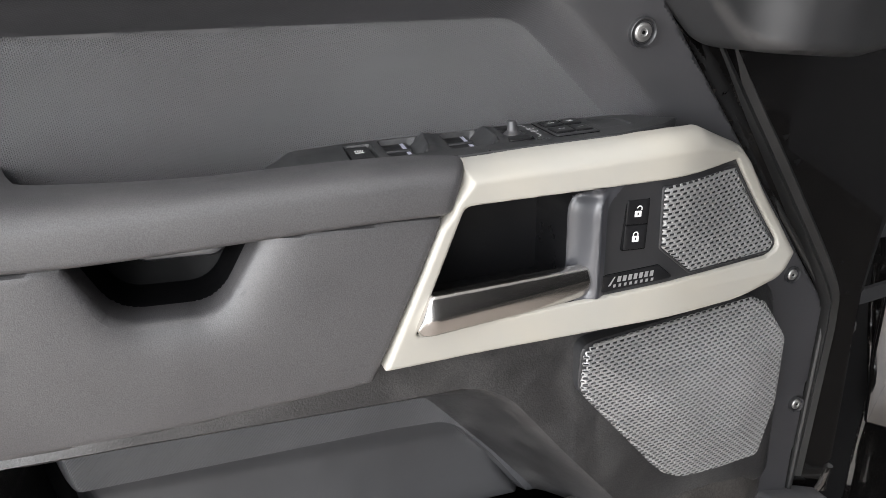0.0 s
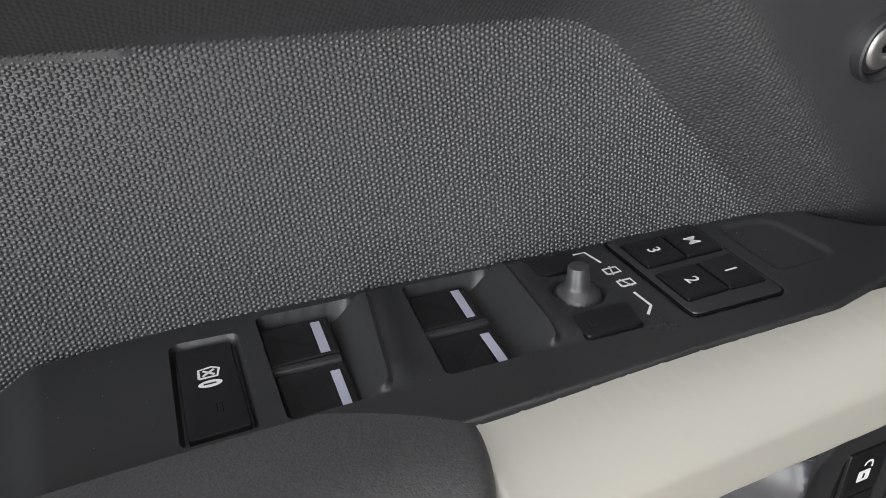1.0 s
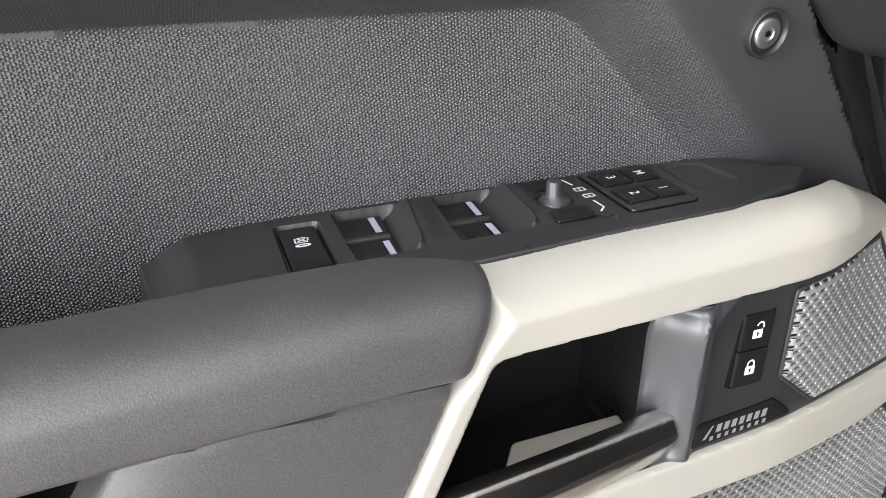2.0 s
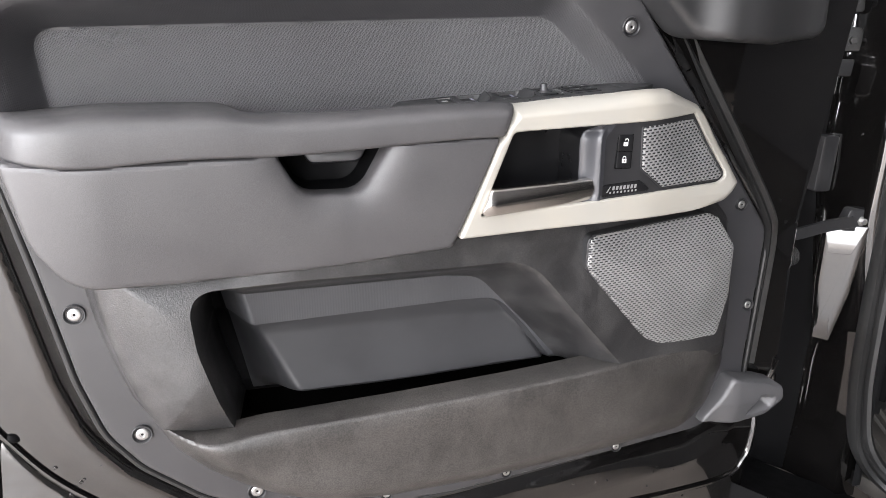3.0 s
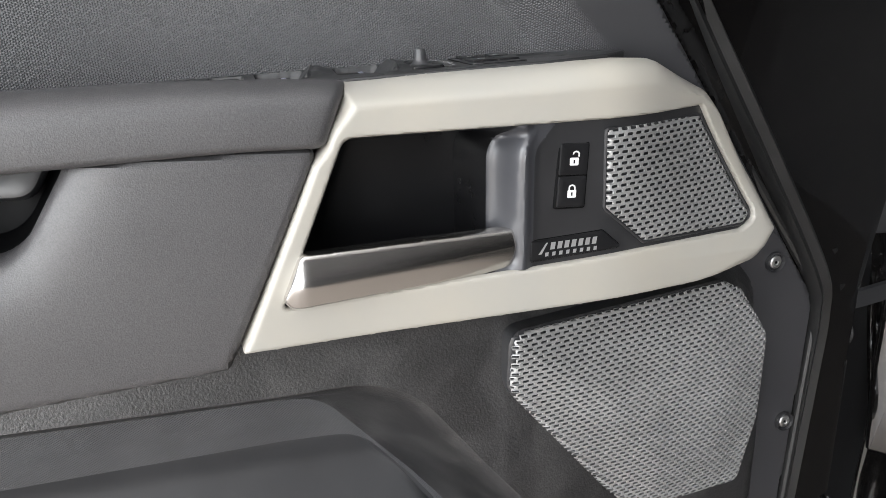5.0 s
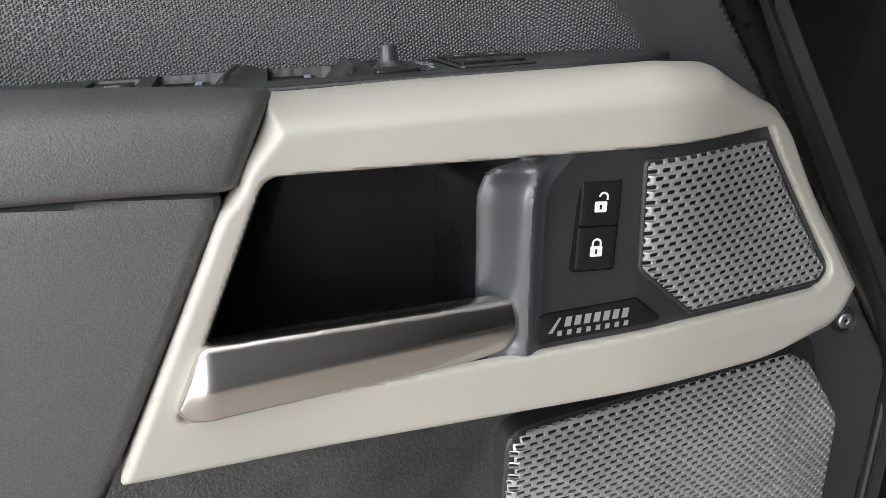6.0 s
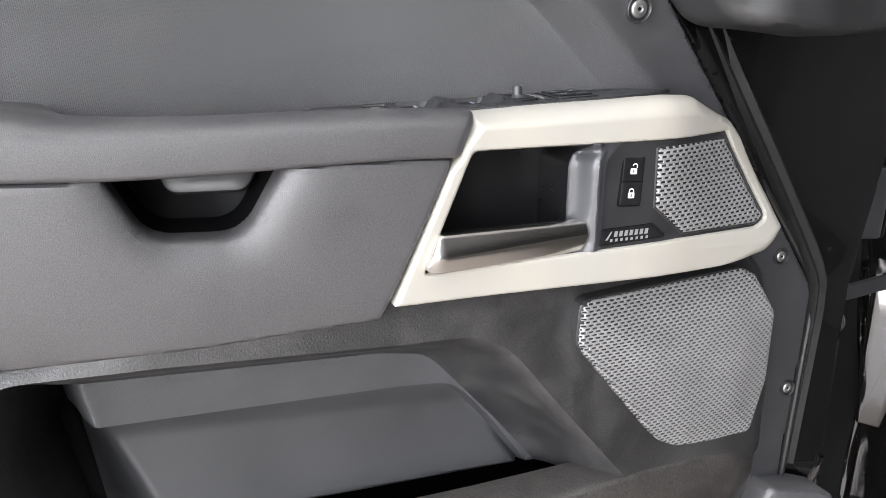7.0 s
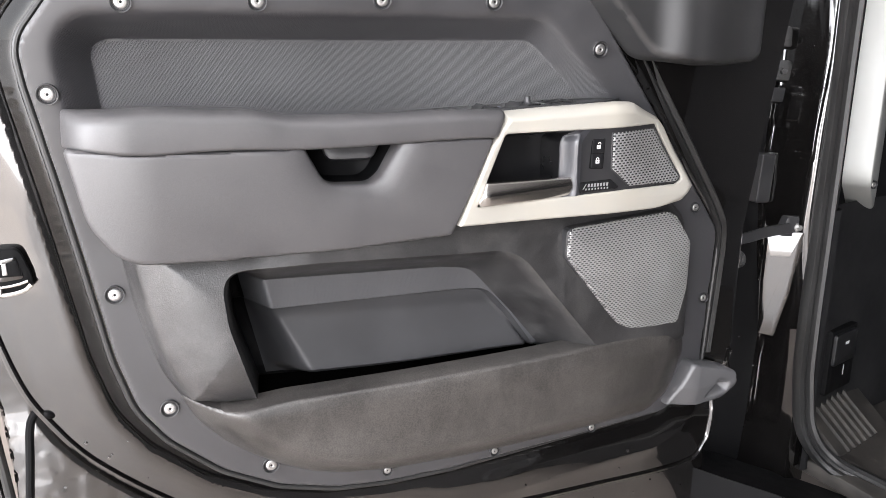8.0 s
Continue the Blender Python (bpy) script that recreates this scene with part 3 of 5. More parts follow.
# middle panel with the map pocket
MID_EDGE = rounded([(-0.469, 0.84, 0), (-0.461, 0.79, 0.2), (-0.447, 0.72, 0.2), (-0.430, 0.66, 0.15), (-0.412, 0.612, 0.08), (-0.386, 0.571, 0.02), (-0.33, 0.562, 0.05), (-0.22, 0.560, 0.05), (0.47, 0.58, 0.03), (0.490, 0.60, 0.02),
                    (0.497, 0.70, 0.1), (0.478, 0.815, 0.05), (0.40, 0.89, 0)], 9)
POCKET_IN = rounded([(-0.306, 0.742, 0.022), (0.02, 0.746, 0.1), (0.072, 0.741, 0.05), (0.150, 0.662, 0.15), (0.232, 0.570, 0), (0.232, 0.53, 0), (-0.250, 0.53, 0), (-0.293, 0.655, 0.2)], 9)
POCKET_STEP = rounded([(-0.40, 0.6905, 0), (0.04, 0.7055, 0.1), (0.103, 0.7045, 0.05), (0.15, 0.655, 0.1), (0.225, 0.56, 0), (0.225, 0.50, 0), (-0.40, 0.50, 0)], 9)


def mid_height(x, z):
    d = -signed(MID_EDGE, x, z)
    full = -0.086 + 0.12 * np.maximum(0, x - 0.2) + 0.10 * (z - 0.7)
    w = 0.115 - 0.075 * smooth(-0.25, 0.25, x)
    t = np.clip(d / w, 0, 1)
    t = np.sqrt(np.maximum(1 - (1 - t) ** 2.2, 0)) * smooth(-0.002, 0.02, d)
    side = smooth(-0.2, -0.3, x) + smooth(0.36, 0.44, x)
    t = 1 - (1 - t) * np.clip(side, 0, 1)
    y = skin(x, z) + (full - skin(x, z)) * t
    so, si = signed(POCKET_OUT, x, z), signed(POCKET_IN, x, z)
    q = np.where(so > 0, 0, np.clip(-so / np.maximum(-so + np.maximum(si, 0), 1e-6), 0, 1))
    q = 0.5 * q + 0.5 * q * q * (3 - 2 * q)
    ss = signed(POCKET_STEP, x, z)
    depth = np.clip((0.70 - z) / 0.12, 0, 1)
    floor = 0.004 + 0.018 * smooth(0.0015, -0.0045, ss) + smooth(0.0, -0.01, ss) * (0.008 * smooth(0.0, 0.25, depth) - 0.030 * depth ** 1.5)
    off_left = x + 0.306 - 0.25 * (0.742 - z)
    a = np.clip(1 - off_left / (0.046 + 0.04 * depth), 0, 1)
    b = np.clip((0.594 + 0.008 * smooth(-0.1, 0.22, x) - z) / 0.040, 0, 1)
    floor = floor + 0.085 * smooth(0.02, 0.9, np.sqrt(a * a + b * b))
    return y * (1 - q) + floor * q


PL = lambda x, z: x + 0.306 - 0.25 * (0.742 - z)
PO, PI, PS = (lambda x, z: signed(POCKET_OUT, x, z)), (lambda x, z: signed(POCKET_IN, x, z)), (lambda x, z: signed(POCKET_STEP, x, z))
mid = relief(MID_EDGE, mid_height, 0.0032, 0.015, 0.003, levels=[(PS, 0.0015), (PS, -0.0045), (PI, 0.0), (PO, 0.0), (PL, 0.012)])
mid_me = mid.mesh("pocket_panel", [MID, POCKET, POCKET_SHADE, HOLLOW])
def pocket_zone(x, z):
    """Grained panel, upper band, lower face darkened for shade, and near-black shade painted past its rolled edge."""
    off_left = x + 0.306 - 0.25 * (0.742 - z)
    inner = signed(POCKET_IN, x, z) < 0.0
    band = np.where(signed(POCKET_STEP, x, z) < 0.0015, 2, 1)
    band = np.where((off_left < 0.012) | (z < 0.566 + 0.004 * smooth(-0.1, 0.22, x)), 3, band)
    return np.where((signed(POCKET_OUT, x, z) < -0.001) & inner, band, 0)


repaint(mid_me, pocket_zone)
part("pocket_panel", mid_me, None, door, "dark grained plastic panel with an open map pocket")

# kick panel
KICK_LOW = [(-0.390, 0.5775, 0.003), (-0.366, 0.534, 0.1), (-0.326, 0.495, 0.12), (-0.284, 0.466, 0.15), (-0.240, 0.442, 0.15), (-0.196, 0.425, 0.15), (-0.149, 0.414, 0.15), (-0.070, 0.408, 0.2), (0.05, 0.411, 0.3),
                     (0.15, 0.419, 0.3), (0.32, 0.436, 0.3), (0.43, 0.451, 0.06), (0.475, 0.487, 0.06), (0.499, 0.56, 0.05)]
KICK_EDGE = rounded(KICK_LOW + [(0.489, 0.625, 0.006), (0.25, 0.617, 0.2), (0.11, 0.606, 0.3), (-0.08, 0.594, 0.3), (-0.24, 0.587, 0.2), (-0.31, 0.578, 0.1), (-0.36, 0.5785, 0.05)], 9)
KICK_WIDE = rounded([(-0.46, 0.76, 0), (-0.400, 0.60, 0.05)] + KICK_LOW[1:] + [(0.49, 0.76, 0)], 9)


def kick_height(x, z):
    d = -signed(KICK_WIDE, x, z)
    crest = 0.5705 + 0.018 * smooth(-0.2, 0.12, x)
    full = -0.098 + (0.22 + 0.4 * smooth(-0.20, -0.32, x)) * 0.005 * np.log1p(np.exp((z - crest) / 0.005)) + 0.10 * np.maximum(0, crest - z)
    full = full + 0.032 * smooth(0.2, 0.5, x)
    t = np.clip(d / 0.075, 0, 1)
    t = t * (2 - t)
    s = skin(x, z)
    return s - 0.002 + (full - s) * t


LEAN_K = 0.4
kick_plan = np.array([(a, b + LEAN_K * a) for a, b in KICK_EDGE])
kick = relief(kick_plan, lambda a, b: kick_height(a, b - LEAN_K * a), 0.0026, 0.05, 0.0040, lay=lambda a, b, h: front(a, b - LEAN_K * a, h))
part("kick_panel", kick, KICK, door, "scuffed dark grey plastic lower panel")

# speaker grilles: slotted sheet
def grille(outline, height, pitch_x, pitch_z, tilt, slot_w, slot_h):
    b = Build()
    c, s = math.cos(radians(tilt)), math.sin(radians(tilt))
    mid_p = outline.mean(0)
    q = (outline - mid_p) @ np.array([[c, -s], [s, c]])
    lo, hi = q.min(0), q.max(0)
    hole = rounded([(-slot_w / 2, -slot_h / 2, slot_h * 0.45), (slot_w / 2, -slot_h / 2, slot_h * 0.45), (slot_w / 2, slot_h / 2, slot_h * 0.45), (-slot_w / 2, slot_h / 2, slot_h * 0.45)], 2)
    box = []
    for h in hole:
        k = max(abs(h[0]) / (pitch_x / 2), abs(h[1]) / (pitch_z / 2))
        box.append(h / k)
    box = np.array(box)
    for k in range(4):
        sx, sz = (-1, 1, 1, -1)[k], (-1, -1, 1, 1)[k]
        box[k * 3 + 1] = (sx * pitch_x / 2, sz * pitch_z / 2)
    n = len(hole)
    loops = [(box, 0.0), (hole * 1.06, 0.0), (hole, 0.0003), (hole * 0.98, 0.0014)]
    R = np.array([[c, s], [-s, c]])
    J, I = np.meshgrid(np.arange(int((hi[1] - lo[1]) / pitch_z) + 2), np.arange(int((hi[0] - lo[0]) / pitch_x) + 3), indexing="ij")
    ctr = np.stack([lo[0] + (I - 0.5 + 0.5 * (J % 2)) * pitch_x, lo[1] + J * pitch_z], -1).reshape(-1, 2)
    w = ctr @ R + mid_p
    ctr = ctr[signed(outline, w[:, 0], w[:, 1]) < pitch_z * 0.35]
    cell = []
    for lp, dy in loops:
        g = (lp[None] + ctr[:, None]) @ R + mid_p
        for _ in range(2):
            e = 1e-5
            d = signed(outline, g[..., 0], g[..., 1])
            gx, gz = (signed(outline, g[..., 0] + e, g[..., 1]) - d) / e, (signed(outline, g[..., 0], g[..., 1] + e) - d) / e
            g = g - np.maximum(d, 0)[..., None] * np.stack([gx, gz], -1)
        d = np.minimum(signed(outline, g[..., 0], g[..., 1]), 0)
        y = height(g[..., 0], g[..., 1]) + dy + 0.003 * np.clip((d + 0.005) / 0.005, 0, 1) ** 2
        cell.append(front(g[..., 0], g[..., 1], y))
    verts = np.stack(cell, 1).reshape(-1, 3)
    one = np.array([(k * n + a, k * n + (a + 1) % n, (k + 1) * n + (a + 1) % n, (k + 1) * n + a) for k in range(3) for a in range(n)])
    faces = (one[None] + (np.arange(len(ctr)) * 4 * n)[:, None, None]).reshape(-1, 4)
    b.add(verts, faces.tolist())
    return b


def plain_mesh(b, name, mat):
    me = bpy.data.meshes.new(name)
    me.from_pydata(b.v, [], b.f)
    me.materials.append(mat)
    me.polygons.foreach_set("use_smooth", [True] * len(b.f))
    me.set_sharp_from_angle(angle=radians(40))
    return me


WOOFER = rounded([(0.196, 0.8195, 0.014), (0.399, 0.8375, 0.012), (0.418, 0.829, 0.012), (0.4565, 0.782, 0.02), (0.462, 0.70, 0.03), (0.450, 0.634, 0.010), (0.340, 0.6295, 0.02), (0.310, 0.649, 0.02), (0.196, 0.772, 0.025)], 6)


def woofer_height(x, z):
    d = -signed(WOOFER, x, z)
    return -0.098 + 0.10 * np.maximum(0, x - 0.2) + 0.055 * np.clip(0.80 - z, 0, 1) - 0.006 * smooth(0.0, 0.06, d)


back = relief(WOOFER, lambda x, z: woofer_height(x, z) + 0.006, 0.006, 0.03, 0.003)
part("speaker_baffle", back, BLACK, door, "black speaker surround")
gr = part("woofer_grille", plain_mesh(grille(WOOFER, woofer_height, 0.0080, 0.0036, 4.5, 0.0056, 0.0019), "woofer_grille", GRILLE), None, door, "grey metal speaker grille with rows of slots")



def grille_rim(outline, height):
    b = Build()
    sweep(b, [(p[0], float(height(p[0], p[1])) + 0.0022, p[1]) for p in outline], ring(0.0012, 8), closed=True)
    return b


# cream bezel
BEZEL = rounded([(0.0605, 1.0015, 0.003), (0.262, 1.0185, 0.05), (0.297, 1.0185, 0.03), (0.362, 0.9955, 0.016), (0.4225, 0.918, 0), (0.4435, 0.8815, 0.006), (0.416, 0.8565, 0.022), (0.350, 0.8480, 0.05), (0.001, 0.8335, 0.002),
                 (0.0475, 0.953, 0.006), (0.0560, 0.964, 0.01)], 8)
OPENING = rounded([(0.066, 0.9690, 0.010), (0.250, 0.9785, 0), (0.3495, 0.9845, 0.005), (0.4155, 0.8945, 0.010), (0.396, 0.8860, 0.014), (0.288, 0.8820, 0), (0.027, 0.8620, 0.003)], 8)


def bezel_height(x, z):
    turn = 0.012 * np.log1p(np.exp(np.clip((x - 0.272) / 0.012, -40, 40)))
    return -0.1175 - 0.06 * np.clip(z - 0.93, -0.1, 0.1) + turn * (0.30 + 2.5 * np.clip(z - 0.93, -0.06, 0.06)) - 0.003 * smooth(0.10, 0.0, x)


def bezel_top(x, z):
    return smooth(0.96, 0.995, z - 0.05 * np.minimum(x, 0.27)) * smooth(0.040, 0.058, x)


bez = relief(BEZEL, bezel_height, 0.0013, lambda x, z: 0.004 + 0.02 * (1 - bezel_top(x, z)), lambda x, z: 0.004 + 0.018 * bezel_top(x, z) + 0.010 * smooth(0.36, 0.42, x), [OPENING], hole_edge=0.0025, levels=[(lambda x, z: signed(BEZEL, x, z), -0.0012), (lambda x, z: signed(BEZEL, x, z), -0.004), (lambda x, z: signed(OPENING, x, z), 0.0025)], deep=lambda x, z: 1 + bezel_top(x, z) * np.clip(1.15 - 5.9 * (x - 0.07), 0.1, 1.15))
for v in bez.v:
    k = (1 - float(smooth(0.07, 0.14, v[0]))) * float(smooth(0.962, 0.985, v[2]))
    if k > 0:
        v[0] += 0.27 * k * (v[1] - float(bezel_height(v[0], v[2])))
part("trim_bezel", bez, CREAM, door, "cream painted trim bezel round the handle")

# black inset with the handle cup
def inset_height(x, z):
    base = bezel_height(x, z) + 0.005
    e = x + 0.06 * (z - 0.92)
    ridge = -0.005 * np.exp(-((e - 0.1905) / 0.006) ** 2)
    xe = XE(x, z)
    rim = smooth(0.0, 0.010, -signed(OPENING, x, z))
    cheek = 0.019 * smooth(0.190, 0.172, xe)
    cup = 0.050 * smooth(0.1716, 0.1665, xe) * smooth(0.028, 0.075, x + 0.30 * (0.92 - z))
    return base + ridge + (cheek + cup) * rim


def XE(x, z):
    """Across the cup's front edge, which bows forward under the bezel."""
    return x + 0.06 * (z - 0.92) - 0.016 * smooth(0.945, 0.980, z) ** 2


ins = relief(OPENING, inset_height, 0.0016, 0.01, 0.0, levels=[(XE, 0.1665), (XE, 0.1716), (XE, 0.190), (XE, 0.199), (lambda x, z: signed(OPENING, x, z), -0.010)])
ins_me = ins.mesh("inset_panel", [BLACK, SATIN, GLOSS])
# Paler cheek and darker cup: side light and recess shade put into colour
def inset_zone(x, z):
    e = XE(x, z)
    return np.where(e < 0.1716, 2, np.where(e < 0.199, 1, 0))


repaint(ins_me, inset_zone)
inset_panel = part("inset_panel", ins_me, None, door, "black plastic inset with a handle cup")

TWEETER = rounded([(0.2495, 0.9715, 0.003), (0.3490, 0.9775, 0.004), (0.4100, 0.8960, 0.006), (0.4000, 0.8895, 0.006), (0.2930, 0.8865, 0.004), (0.2545, 0.9150, 0.005)], 6)
tg = grille(TWEETER, lambda x, z: bezel_height(x, z) + 0.0015, 0.0079, 0.0040, 4.5, 0.0057, 0.0022)
tw = part("tweeter_grille", plain_mesh(tg, "tweeter_grille", GRILLE), None, door, "small grey metal speaker grille")
part("grille_rim", grille_rim(TWEETER, lambda x, z: bezel_height(x, z) + 0.0015), BLACK, tw)

# cream ledge low in the cup, behind the handle
ledge = Build()
slab(ledge, frame_at((0.132, -0.090, 0.884), (1, 0, 0.06), (0, -0.25, 1)), rounded([(-0.046, -0.008, 0.003), (0.0395, -0.008, 0.002), (0.0395, 0.012, 0.002), (-0.030, 0.012, 0.006)], 5), -0.02, 0.002, 0.0015)
part("cup_ledge", ledge, CREAM, inset_panel, "cream painted ledge low in the handle cup")

# inner door handle
HANDLE = rounded([(0.0375, 0.8980, 0.005), (0.1875, 0.9035, 0.002), (0.1900, 0.8728, 0.002), (0.0310, 0.8630, 0.005), (0.0265, 0.8690, 0.005)], 6)


def handle_drop(x, z):
    return 0.8980 + (x - 0.0375) * 0.0367 - z


def handle_height(x, z):
    d = np.clip(handle_drop(x, z), 0, 0.04)
    mid_d = 0.016 - 0.05 * (x - 0.1)
    lean = 0.085 * np.maximum(0, x - 0.035)
    face = -0.42 * d + 0.80 * 0.002 * np.log1p(np.exp((d - mid_d) / 0.002))
    return -0.1215 + lean + face + 0.004 * smooth(0.046, 0.028, x) ** 2


han = relief(HANDLE, handle_height, 0.0011, 0.007, 0.0025)
part("door_handle", han, CHROME, door, "satin chrome inner door handle", 50)

# lock buttons
def padlock(b, fr, h, opened):
    body = rounded([(-0.0034, -0.0042, 0.0008), (0.0034, -0.0042, 0.0008), (0.0034, 0.0012, 0.0008), (-0.0034, 0.0012, 0.0008)], 3)
    b.add(lift(fr, body, h), [tuple(range(len(body)))], 1)
    arc = [(0.0022 * math.cos(a), 0.0026 + 0.0020 * math.sin(a)) for a in np.linspace(0, math.pi, 9)]
    arc = [(0.0022, 0.0010)] + arc + [(-0.0022, 0.0026 if opened else 0.0010)]
    if opened:
        arc = [(x + 0.0012, z + 0.0008) for x, z in arc]
    ribbon(b, fr, arc, 0.0011, h, 1)
    key = rounded([(-0.0006, -0.0028), (0.0006, -0.0028), (0.0006, -0.0004, 0.0003), (-0.0006, -0.0004, 0.0003)], 2)
    b.add(lift(fr, key, h + 0.00006), [tuple(range(len(key)))], 0)


surround = Build()
yb = float(bezel_height(0.226, 0.940)) + 0.005
slab(surround, frame_at((0.2262, yb, 0.940), (0.9985, 0, 0.0), (0, -1, 0)), rounded([(-0.0124, -0.0235, 0.002), (0.0116, -0.0235, 0.002), (0.0124, 0.0235, 0.002), (-0.0116, 0.0235, 0.002)]), -0.003, 0.0012, 0.0006)
part("button_surround", surround, HOLLOW, inset_panel)
for dz, opened in ((0.0112, True), (-0.0112, False)):
    kb = Build()
    fr = frame_at((0.2262 + dz * 0.02, yb - 0.0006, 0.940 + dz), (1, 0, 0), (0, -1, 0))
    slab(kb, fr, rounded([(-0.0108, -0.0108, 0.0012), (0.0105, -0.0108, 0.0012), (0.0108, 0.0108, 0.0012), (-0.0105, 0.0108, 0.0012)], 4), -0.001, 0.0020, 0.0006, 0, 0.0003)
    padlock(kb, fr, 0.0021, opened)
    part("lock_button", kb, [GLOSS, WHITE], inset_panel, "black button with a white padlock sign")

# sound badge: plain silver marks on a black plate
badge = Build()
fr = frame_at((0.199, float(bezel_height(0.23, 0.887)) + 0.005, 0.8785), (1, 0, 0.055), (0, -1, 0))
plate = rounded([(0.0, 0.0005, 0.0015), (0.0735, 0.0030, 0.002), (0.0575, 0.0170, 0.003), (0.0005, 0.0155, 0.0015)])
slab(badge, fr, inset(plate, -0.0006), -0.002, 0.0010, 0.0004, 2)
slab(badge, fr, plate, -0.002, 0.0022, 0.0008, 0, 0.0004)
wedge = [(0.006, 0.0055), (0.0085, 0.0055), (0.0135, 0.0135), (0.0120, 0.0135)]
badge.add(lift(fr, wedge, 0.0024), [(0, 1, 2, 3)], 1)
for i in range(7):
    x0 = 0.0150 + i * 0.0055
    badge.add(lift(fr, [(x0, 0.0082), (x0 + 0.0036, 0.0082), (x0 + 0.0046, 0.0134), (x0 + 0.001, 0.0134)], 0.0024), [(0, 1, 2, 3)], 1)
for i in range(8):
    x0 = 0.0110 + i * 0.0055
    badge.add(lift(fr, [(x0, 0.0036), (x0 + 0.0026, 0.0036), (x0 + 0.0030, 0.0064), (x0 + 0.0004, 0.0064)], 0.0024), [(0, 1, 2, 3)], 1)
part("badge", badge, [GLOSS, SILVER, HOLLOW], inset_panel, "black badge plate with silver marks")

# ---- switch panel ----
def deck(x, y):
    return 0.9985 + 0.095 * x + 0.030 * y


SWITCH = rounded([(-0.0711, 0.0141, 0.004), (0.0276, 0.0118, 0.2), (0.1021, 0.0035, 0.3), (0.2453, -0.0139, 0.008), (0.2712, -0.0582, 0.03), (0.2906, -0.0713, 0.006), (0.2651, -0.0879, 0.02), (0.2156, -0.0954, 0.03),
                  (0.1543, -0.0904, 0.2), (0.0660, -0.0850, 0.1), (-0.0020, -0.0899, 0.1), (-0.0662, -0.0844, 0.01)], 8)
CHILD = rounded([(-0.0034, 0.0001, 0.003), (0.0189, -0.0035, 0.003), (0.0145, -0.0551, 0.002), (-0.0083, -0.0532, 0.002)], 5)
WELLS = [rounded([(0.0281, 0.0018, 0.002), (0.0687, -0.0042, 0.004), (0.0567, -0.0594, 0.004), (0.0239, -0.0566, 0.002)], 5),
         rounded([(0.0834, -0.0061, 0.002), (0.1231, -0.0115, 0.004), (0.1166, -0.0656, 0.004), (0.0760, -0.0611, 0.002)], 5)]
MEM = rounded([(0.1692, -0.0170, 0.003), (0.2094, -0.0200, 0.003), (0.2050, -0.0792, 0.003), (0.1661, -0.0751, 0.003)], 5)
HUMPS = [(0.0687, -0.0042, 0.217), (0.1231, -0.0115, 0.120)]
KNOB_AT = (0.1398, -0.0415)


def deck_height(x, y):
    z = deck(x, y) + 0.0
    d = signed(CHILD, x, y)
    z = z - 0.0045 * smooth(0.0008, -0.0008, d)
    for w, (xr, yr, lean) in zip(WELLS, HUMPS):
        e = x - lean * (y - yr)
        d = signed(w, x, y)
        inside = smooth(0.0009, -0.0009, d)
        z = z - inside * (0.0090 - 0.0110 * smooth(xr - 0.016, xr - 0.001, e))
        z = z + 0.0036 * np.exp(-((e - xr - 0.0030) / 0.0070) ** 2) * smooth(0.004, -0.006, y - w[:, 1].max() + 0.006) * smooth(w[:, 1].min() - 0.004, w[:, 1].min() + 0.010, y)
    d = signed(MEM, x, y)
    z = z - 0.0012 * np.exp(-(d / 0.0008) ** 2)
    r = np.hypot(x - KNOB_AT[0], y - KNOB_AT[1])
    z = z - 0.003 * smooth(0.0108, 0.0095, r)
    dent = rounded([(0.2173, -0.0292, 0.004), (0.2421, -0.0336, 0.012), (0.2431, -0.0695, 0.006), (0.2145, -0.0674, 0.004)], 5)
    return z - 0.0014 * smooth(0.001, -0.0015, signed(dent, x, y)) - 0.010 * smooth(-0.045, -0.068, x)


deck_lines = [(lambda x, y: signed(CHILD, x, y), v) for v in (0.0008, -0.0008)]
deck_lines += [(lambda x, y, w=w: signed(w, x, y), v) for w in WELLS for v in (0.0009, -0.0009)]
sw = relief(SWITCH, deck_height, 0.0010, 0.03, 0.0020, lay=top, sign=-1.0, levels=deck_lines)
switch_panel = part("switch_panel", sw, DECK_M, door, "black plastic switch panel on the armrest", 45)
DECK_N = (-0.095, -0.030, 1.0)
ALONG = (1.0, -0.12, 0.091)


def on_deck(x, y, drop=0.0):
    return frame_at((x, y, float(deck(x, y)) - drop), ALONG, DECK_N)


def local(fr, pts, drop=0.0):
    """Plan points of the panel in a frame's own axes."""
    o, u, v, n = fr
    out = []
    for x, y in pts:
        q = np.array([x, y, float(deck(x, y)) - drop]) - o
        out.append((q @ u, q @ v))
    return np.array(out)


def key(name, corners, radius, h0, h1, label, drop=0.0, bevel=0.0006, prints=None, dish=0.0002, mats=None, gap=0.0):
    c = np.mean(corners, 0)
    fr = on_deck(c[0], c[1], drop)
    poly = local(fr, corners, drop)
    area = np.sum(poly[:, 0] * np.roll(poly[:, 1], -1) - np.roll(poly[:, 0], -1) * poly[:, 1])
    poly = poly if area > 0 else poly[::-1]
    b = Build()
    shape = rounded([(p[0], p[1], radius) for p in poly], 4)
    slab(b, fr, shape, h0, h1, bevel, 0, dish)
    if gap:
        slab(b, fr, inset(shape, -0.0007), h0, gap, 0.0001, 2)
    if prints:
        prints(b, fr, h1 + 0.00008)
    return part(name, b, (mats or [GLOSS, WHITE]) + [HOLLOW], switch_panel, label)


